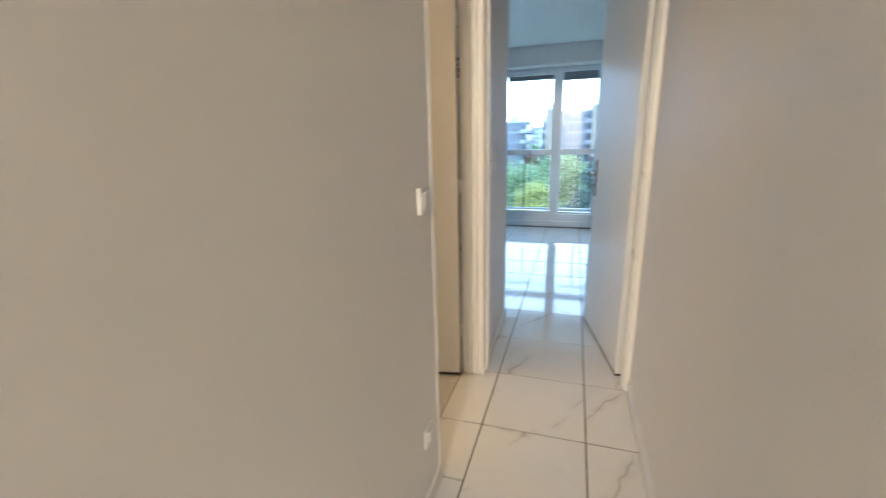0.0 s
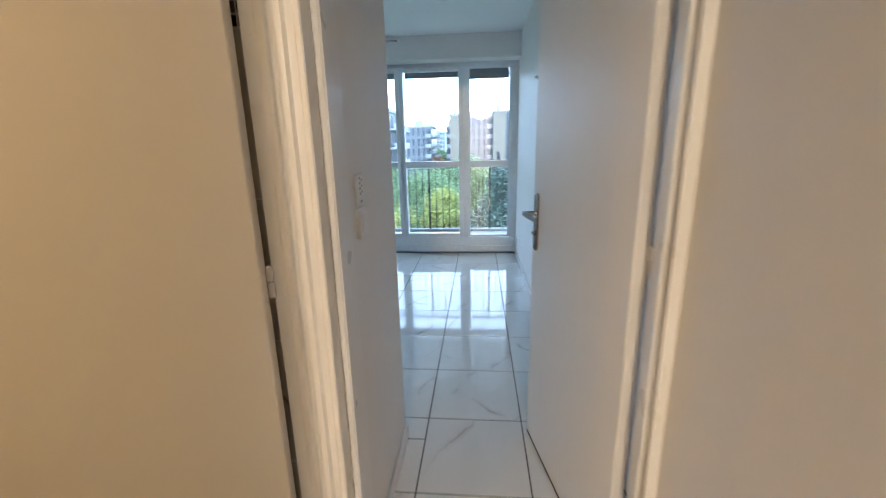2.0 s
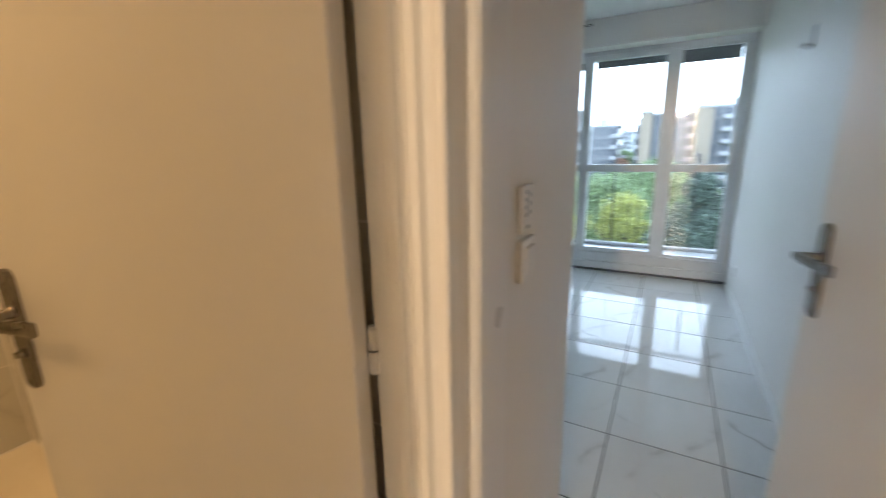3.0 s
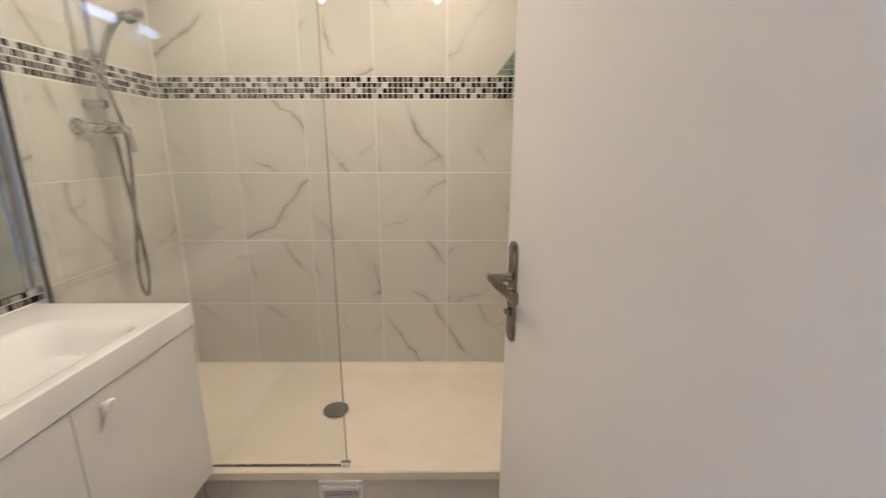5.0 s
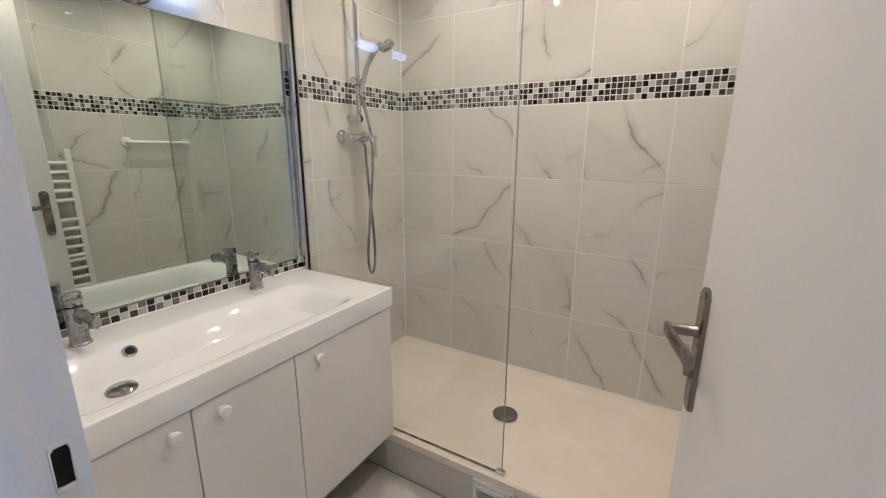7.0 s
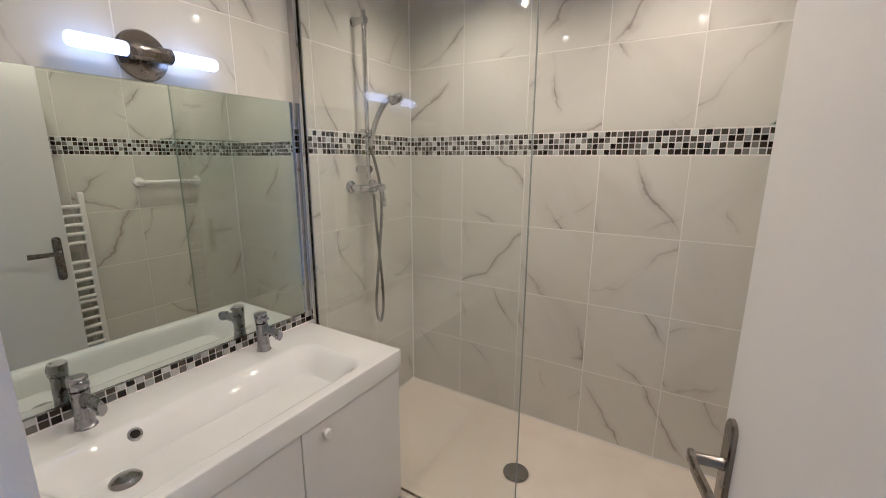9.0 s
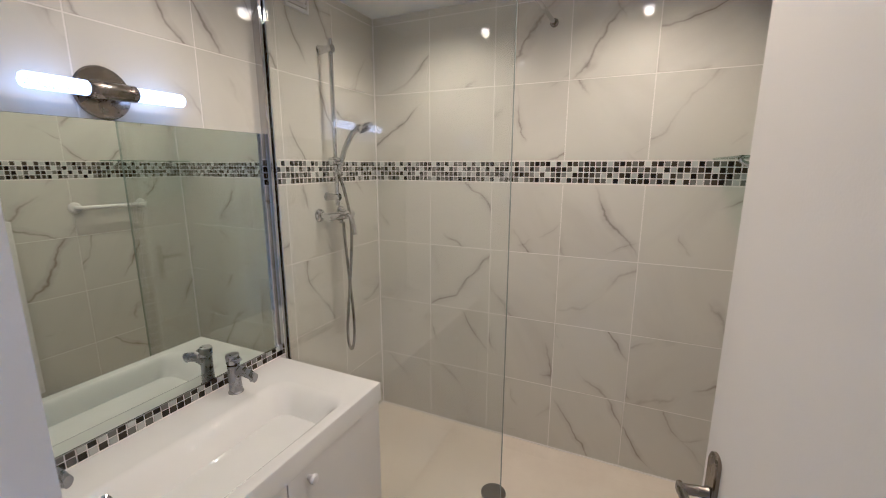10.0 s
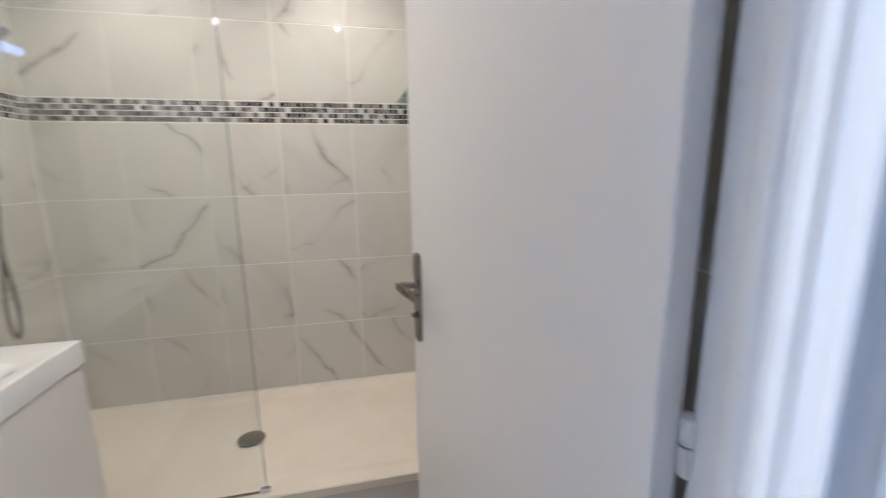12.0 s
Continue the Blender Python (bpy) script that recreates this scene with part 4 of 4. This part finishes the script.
shelf = thing("glass_shelf", pose(-1.775, YN, 1.645), "narrow greenish glass shelf on chrome brackets in the shower", "shelf")
plate = part("shelf_plate", one_box(-0.245, 0.245, -0.125, -0.008, 0, 0.007, bevel=0.001), M_SHELF, shelf)
for s in (-0.16, 0.16):
    bm = bmesh.new()
    tube(bm, smooth_path([(s, -0.001, -0.035), (s, -0.02, -0.02), (s, -0.045, -0.006), (s, -0.05, 0.01)], 4), 0.008, 10)
    lathe(bm, [(0.014, 0), (0.014, 0.006), (0.0, 0.008)], Matrix.Translation((s, 0, -0.035)) @ pose(0, 0, 0, 90, 0, 0), 14)
    part("bracket", bm, M_CHROME, shelf, "", True)

radiator = thing("towel_radiator", pose(-0.80, YN - 0.055, 0.37), "white tubular towel radiator on the wall behind the door", "radiator")
for s in (-0.245, 0.245):
    part("upright", one_box(s - 0.016, s + 0.016, -0.018, 0.018, 0.0, 0.965, bevel=0.006, seg=2), M_PLASTIC, radiator)
for z0, n in ((0.02, 7), (0.36, 5), (0.68, 5)):
    for i in range(n):
        bm = bmesh.new()
        tube(bm, smooth_path([(-0.235, -0.014, 0), (0, -0.030, 0), (0.235, -0.014, 0)], 4), 0.011, 8)
        bm.transform(Matrix.Translation((0, 0, z0 + 0.052 * i)))
        part("rung", bm, M_PLASTIC, radiator, "", True)
for s in (-0.2, 0.2):
    for z in (0.08, 0.88):
        bm = bmesh.new()
        tube(bm, [(s, 0, z), (s, 0.054, z)], 0.010, 8)
        part("wall_stay", bm, M_PLASTIC, radiator)

# ---- outside ----
M_FACADE = [plain("beige_rendered_facade", (0.23, 0.195, 0.15), 0.85, grain=0.6), plain("grey_white_facade", (0.165, 0.173, 0.185), 0.85, grain=0.6), plain("pale_far_facade", (0.36, 0.375, 0.39), 0.9, grain=0.4)]
M_PANE = plain("dark_facade_window", (0.05, 0.06, 0.078), 0.3, grain=0.5)
M_SLAB = plain("white_balcony_slab", (0.30, 0.31, 0.325), 0.8, grain=1.0)
M_GROUND = plain("park_lawn", (0.07, 0.10, 0.04), 0.95, grain=0.3)
GROUND = -15.0
bm = bmesh.new()
bmesh.ops.create_grid(bm, x_segments=20, y_segments=20, size=900)
g = solid("ground", bm, M_GROUND, "green park ground below the balcony", "ground", "structure")
g.location = (0, 906, GROUND)


def block(x0, x1, y, depth, top, facade, bays, label, balconies=(), side=0):
    """A block of flats seen from the flat: floors of 2.8 m; windows and balconies face the viewer."""
    h = top - GROUND
    b = thing("apartment_building", pose((x0 + x1) / 2, y, GROUND), label, "building", "blocks of flats")
    w = (x1 - x0) / 2
    part("wall", one_box(-w, w, 0, depth, 0, h), facade, b)
    part("roof", boxes((-w - 0.2, w + 0.2, -0.2, depth + 0.2, h, h + 0.5), (-w * 0.4, w * 0.1, depth * 0.3, depth * 0.6, h + 0.5, h + 2.2)), M_SLAB, b)
    bay = 2 * w / bays
    win_mesh, slab_mesh, front_mesh = None, None, None
    for f in range(int(h / 2.8)):
        z = h - 2.8 * (f + 1)
        for i in range(bays):
            cx = -w + bay * (i + 0.5)
            if i in balconies:
                if slab_mesh is None:
                    slab_mesh = finish("balcony", boxes((-bay * 0.48, bay * 0.48, -1.3, 0, 0, 0.2), (-bay * 0.48, bay * 0.48, -1.3, -1.2, 0.2, 1.0), (-bay * 0.48, -bay * 0.44, -1.2, 0, 0.2, 1.0), (bay * 0.44, bay * 0.48, -1.2, 0, 0.2, 1.0)), M_SLAB)
                    front_mesh = finish("window", one_box(-bay * 0.42, bay * 0.42, -0.06, 0.02, 0.2, 2.4), M_PANE)
                for nm, mesh in (("balcony", slab_mesh), ("window", front_mesh)):
                    ob = new(nm, mesh)
                    ob.location = (cx, 0, z)
                    ob.parent = b
            elif facade is not None and i not in balconies and bays > 1:
                if win_mesh is None:
                    win_mesh = finish("window", one_box(-bay * 0.2, bay * 0.2, -0.06, 0.02, 0.55, 2.6), M_PANE)
                ob = new("window", win_mesh)
                ob.location = (cx, 0, z)
                ob.parent = b
        for i in range(side):
            # balconies on the end wall
            deep = depth / side
            if f == 0 and i == 0:
                end_slab = finish("balcony", boxes((0, 1.3, -deep * 0.42, deep * 0.42, 0, 0.25), (1.2, 1.3, -deep * 0.42, deep * 0.42, 0.25, 0.95)), M_SLAB)
                end_win = finish("window", one_box(-0.02, 0.06, -deep * 0.40, deep * 0.40, 0.25, 2.45), M_PANE)
            for nm, mesh in (("balcony", end_slab), ("window", end_win)):
                ob = new(nm, mesh)
                ob.location = (w, deep * (i + 0.5), z)
                ob.parent = b


block(-7.7, -5.1, 118, 14, 8.6, M_FACADE[0], 1, "beige rendered blind gable of a block of flats")
block(-5.0, 4.15, 120, 12, 8.1, M_FACADE[1], 6, "grey-white block of flats with stacked balconies", (5,))
block(4.2, 7.6, 116, 14, 9.1, M_FACADE[0], 1, "beige rendered blind gable of a taller block", ())
block(7.65, 22.0, 120, 14, 9.4, M_FACADE[1], 7, "grey-white block of flats with stacked balconies", (1, 4))
block(-9.0, -7.72, 122, 9, 5.6, M_FACADE[1], 1, "narrow bay of white balconies beside a gable", (0,))
block(-20.6, -13.2, 120, 14, 5.8, M_FACADE[1], 5, "grey-white block of flats far across the park", (4,), 3)
block(-33, -22.5, 290, 20, 8.6, M_FACADE[2], 5, "pale distant block of flats", (3,))
block(-34, -13.6, 62, 14, 6.2, M_FACADE[1], 7, "near block of flats with long white balconies", (0, 1, 2, 3, 4, 5, 6), 3)


def foliage(name, dark, light, thinness=0.42):
    k = Mat(name, light, 0.6)
    geo = k.n.new("ShaderNodeNewGeometry")
    k.colour(k.ramp(geo.outputs["Random Per Island"], [(0.0, dark), (0.6, light), (1.0, tuple(min(1, c * 1.35) for c in light))]))
    thin, both = k.n.new("ShaderNodeBsdfTranslucent"), k.n.new("ShaderNodeMixShader")
    both.inputs[0].default_value = thinness
    k.l.new(k.b.inputs["Base Color"].links[0].from_socket, thin.inputs["Color"])
    k.l.new(k.b.outputs[0], both.inputs[1])
    k.l.new(thin.outputs[0], both.inputs[2])
    k.l.new(both.outputs[0], k.out.inputs["Surface"])
    return k.m


M_BARK = plain("brown_bark", (0.055, 0.045, 0.036), 0.9, grain=6)
LEAVES = {"green": foliage("green_leaves", (0.10, 0.155, 0.075), (0.19, 0.255, 0.12)), "yellow": foliage("yellowing_leaves", (0.15, 0.18, 0.05), (0.34, 0.35, 0.10)),
          "dark": foliage("dark_conifer_needles", (0.03, 0.052, 0.042), (0.065, 0.095, 0.07), 0.15), "bare": foliage("dry_brown_twigs", (0.07, 0.06, 0.065), (0.12, 0.105, 0.105), 0.1), "russet": foliage("russet_leaves", (0.13, 0.075, 0.05), (0.26, 0.16, 0.11))}


def tree(x, y, top, spread, kind, leaf, count, label, clumps=26, conifer=False):
    rng = random.Random(int(x * 7 + y * 13) + count)
    h = top - GROUND
    t = thing("tree", pose(x, y, GROUND), label, "tree", "park trees")
    bm = bmesh.new()
    tube(bm, [(0, 0, -0.2), (0.1, 0, h * 0.3), (0, 0.1, h * 0.6), (0.1, 0, h * 0.9)], [r * h * (0.5 if conifer else 1.0) for r in (0.0245, 0.02, 0.012, 0.004)], 8)
    for i in range(9):
        a, z = rng.uniform(0, 6.28), h * rng.uniform(0.35, 0.75)
        r = spread * rng.uniform(0.5, 0.85)
        tube(bm, [(0, 0, z), (r * 0.5 * math.cos(a), r * 0.5 * math.sin(a), z + h * 0.06), (r * math.cos(a), r * math.sin(a), z + h * 0.13)], [0.09, 0.06, 0.03], 6)
    part("trunk", bm, M_BARK, t)
    verts, faces = [], []
    blobs = []
    for i in range(clumps):
        f = rng.random()
        z = h * (0.32 + 0.66 * f)
        wide = spread * ((1.05 - f) if conifer else math.sqrt(max(0.05, 1 - (2 * f - 0.9) ** 2))) * rng.uniform(0.08 if conifer else 0.45, 1.0)
        a = rng.uniform(0, 6.28)
        blobs.append((wide * math.cos(a) * 0.8, wide * math.sin(a) * 0.8, z, spread * rng.uniform(0.22, 0.42)))
    for i in range(count * 2):
        bx, by, bz, br = rng.choice(blobs)
        d = Vector((rng.gauss(0, 1), rng.gauss(0, 1), rng.gauss(0, 0.75))).normalized() * br * rng.random() ** 0.4
        c = Vector((bx, by, bz)) + d
        s = leaf * rng.uniform(0.4, 0.95)
        u = Vector((rng.uniform(-1, 1), rng.uniform(-1, 1), rng.uniform(-0.6, 0.6))).normalized()
        w = u.cross(Vector((rng.uniform(-1, 1), rng.uniform(-1, 1), rng.uniform(-1, 1)))).normalized()
        n = len(verts)
        verts += [c - u * s, c + w * s * 0.55, c + u * s, c - w * s * 0.55]
        faces.append((n, n + 1, n + 2, n + 3))
    mesh = bpy.data.meshes.new("crown")
    mesh.from_pydata(verts, [], faces)
    mesh.materials.append(LEAVES[kind])
    ob = new("crown", mesh)
    ob.parent = t


tree(-4.5, 36, -0.9, 5.0, "green", 0.20, 9000, "tall green broadleaf tree in the park", 40)
tree(-9.5, 40, -1.0, 5.0, "green", 0.20, 9000, "broad green tree with turning leaves", 40)
tree(-2.4, 30, -1.7, 2.7, "yellow", 0.16, 7000, "yellowing autumn tree in the park", 30)
tree(-5.2, 27, -3.2, 2.6, "yellow", 0.16, 5000, "small yellowing autumn tree", 26)
tree(1.6, 26, -0.5, 2.6, "dark", 0.14, 16000, "dark green cedar with drooping boughs", 70)
tree(4.2, 31, 0.3, 3.2, "dark", 0.19, 8000, "dark green conifer behind the cedar", 40, True)
tree(0.2, 48, -1.5, 5.0, "green", 0.24, 7000, "green broadleaf tree further off", 34)
tree(-14, 52, -1.6, 6.0, "green", 0.26, 7000, "green broadleaf tree by the flats", 34)
tree(12, 50, -1.2, 6.0, "green", 0.26, 6000, "green broadleaf tree by the flats", 34)
tree(-10.6, 110, -2.2, 2.6, "russet", 0.4, 4000, "russet autumn tree before the far flats", 24)
tree(4.3, 90, -0.4, 1.7, "bare", 0.22, 1500, "bare reddish-brown tree before the flats", 24)
tree(-26, 95, -3.5, 8.0, "green", 0.4, 6000, "green park tree far off", 30)
tree(-14.0, 142, -0.3, 5.0, "green", 0.45, 5000, "green park tree before the far flats", 30)
tree(-3, 85, -3.2, 8.0, "green", 0.4, 6000, "green park tree far off", 30)
tree(16, 80, -3.0, 8.0, "green", 0.4, 6000, "green park tree far off", 30)

# ---- tiles, one by one ----
T = 0.45
rows = [-7.4] + [T * i for i in range(-16, 1)]
U, W = (1, 0, 0), (0, 1, 0)
FL = dict(joint=0.006, thick=0.008, chamfer=0.0012, uneven=0.0003)
tile_field("floor_tile", floor, M_FLOOR, (0, 0, 0), U, W, [0, T, XR - 0.006], rows, **FL)
tile_field("floor_tile", floor, M_FLOOR, (0, 0, 0), U, W, [XL, 0], [*rows[:-2], -0.787], **FL)
tile_field("floor_tile", floor, M_FLOOR, (0, 0, 0), U, W, [-0.2, 0], [-0.787, -T, 0.0], **FL)
tile_field("floor_tile", floor, M_FLOOR, (0, 0, 0), U, W, [XL, 0], [0, T, 0.75], **FL)
tile_field("floor_tile", floor, M_FLOOR, (0, 0, 0), U, W, [0, T, 0.69], [0, T, 2 * T], **FL)
# floor of the recess added behind the bedroom door
tile_field("floor_tile", floor, M_FLOOR, (0, 0, 0), U, W, [0.69, 0.808], [0.12, T, 0.928], **FL)
tile_field("floor_tile", floor, M_FLOOR, (0, 0, 0), U, W, [-2.05, -1.8, -1.35, -0.9, -T, 0], [0.75, 0.9], **FL)
tile_field("floor_tile", floor, M_FLOOR, (0, 0, 0), U, W, [-2.05, -1.8, -1.35, -0.9, -T, 0, T, 0.69], [T * i for i in range(2, 10)] + [4.06], **FL)
tile_field("floor_tile", bath_floor, M_BFLOOR, (0, 0, 0), U, W, [-1.248, -0.80, -0.35, -0.2], [YS, -1.353, -0.903, -0.453, YN], **FL)
WT = dict(joint=0.0044, thick=0.006, chamfer=0.0005, uneven=0.0002)
LOW, HIGH = [0.198, 0.535, 0.872, 1.208, 1.543], [1.644, 1.985, 2.322, 2.36]
ycuts = [YS, -1.363, -1.026, -0.689, -0.352, YN]
xcuts = [0.2, 0.348, 0.685, 1.022, 1.359, 1.696, 2.022]
Z = (0, 0, 1)
for wall, origin, u, cuts, low in ((wall_back, (XB, 0, 0), (0, 1, 0), ycuts, LOW), (wall_south, (0, YS, 0), (-1, 0, 0), xcuts, [0, *LOW]), (wall_north, (0, YN, 0), (1, 0, 0), [-c for c in reversed(xcuts)], [0, *LOW])):
    tile_field("wall_tile", wall, M_TILE, origin, u, Z, cuts, low, **WT)
    tile_field("wall_tile", wall, M_TILE, origin, u, Z, cuts, HIGH, **WT)
    tile_field("mosaic_tile", wall, M_MOSAIC, origin, u, Z, steps(cuts[0] if wall is not wall_south else 1.24, cuts[-1], 0.0243), steps(1.545, 1.642, 0.0243), joint=0.0036, thick=0.005, chamfer=0.001, uneven=0.0003)
splash = solid("splashback", one_box(-1.285, -0.206, YS, YS + 0.003, 0.836, 0.8845), M_GROUT, "two-row glass mosaic splashback strip behind the basin", "splashback", "structure")
tile_field("mosaic_tile", splash, M_MOSAIC, (0, YS + 0.0055, 0), (-1, 0, 0), Z, steps(0.207, 1.284, 0.0243), steps(0.837, 0.8845, 0.0243), joint=0.0036, thick=0.005, chamfer=0.001, uneven=0.0003)
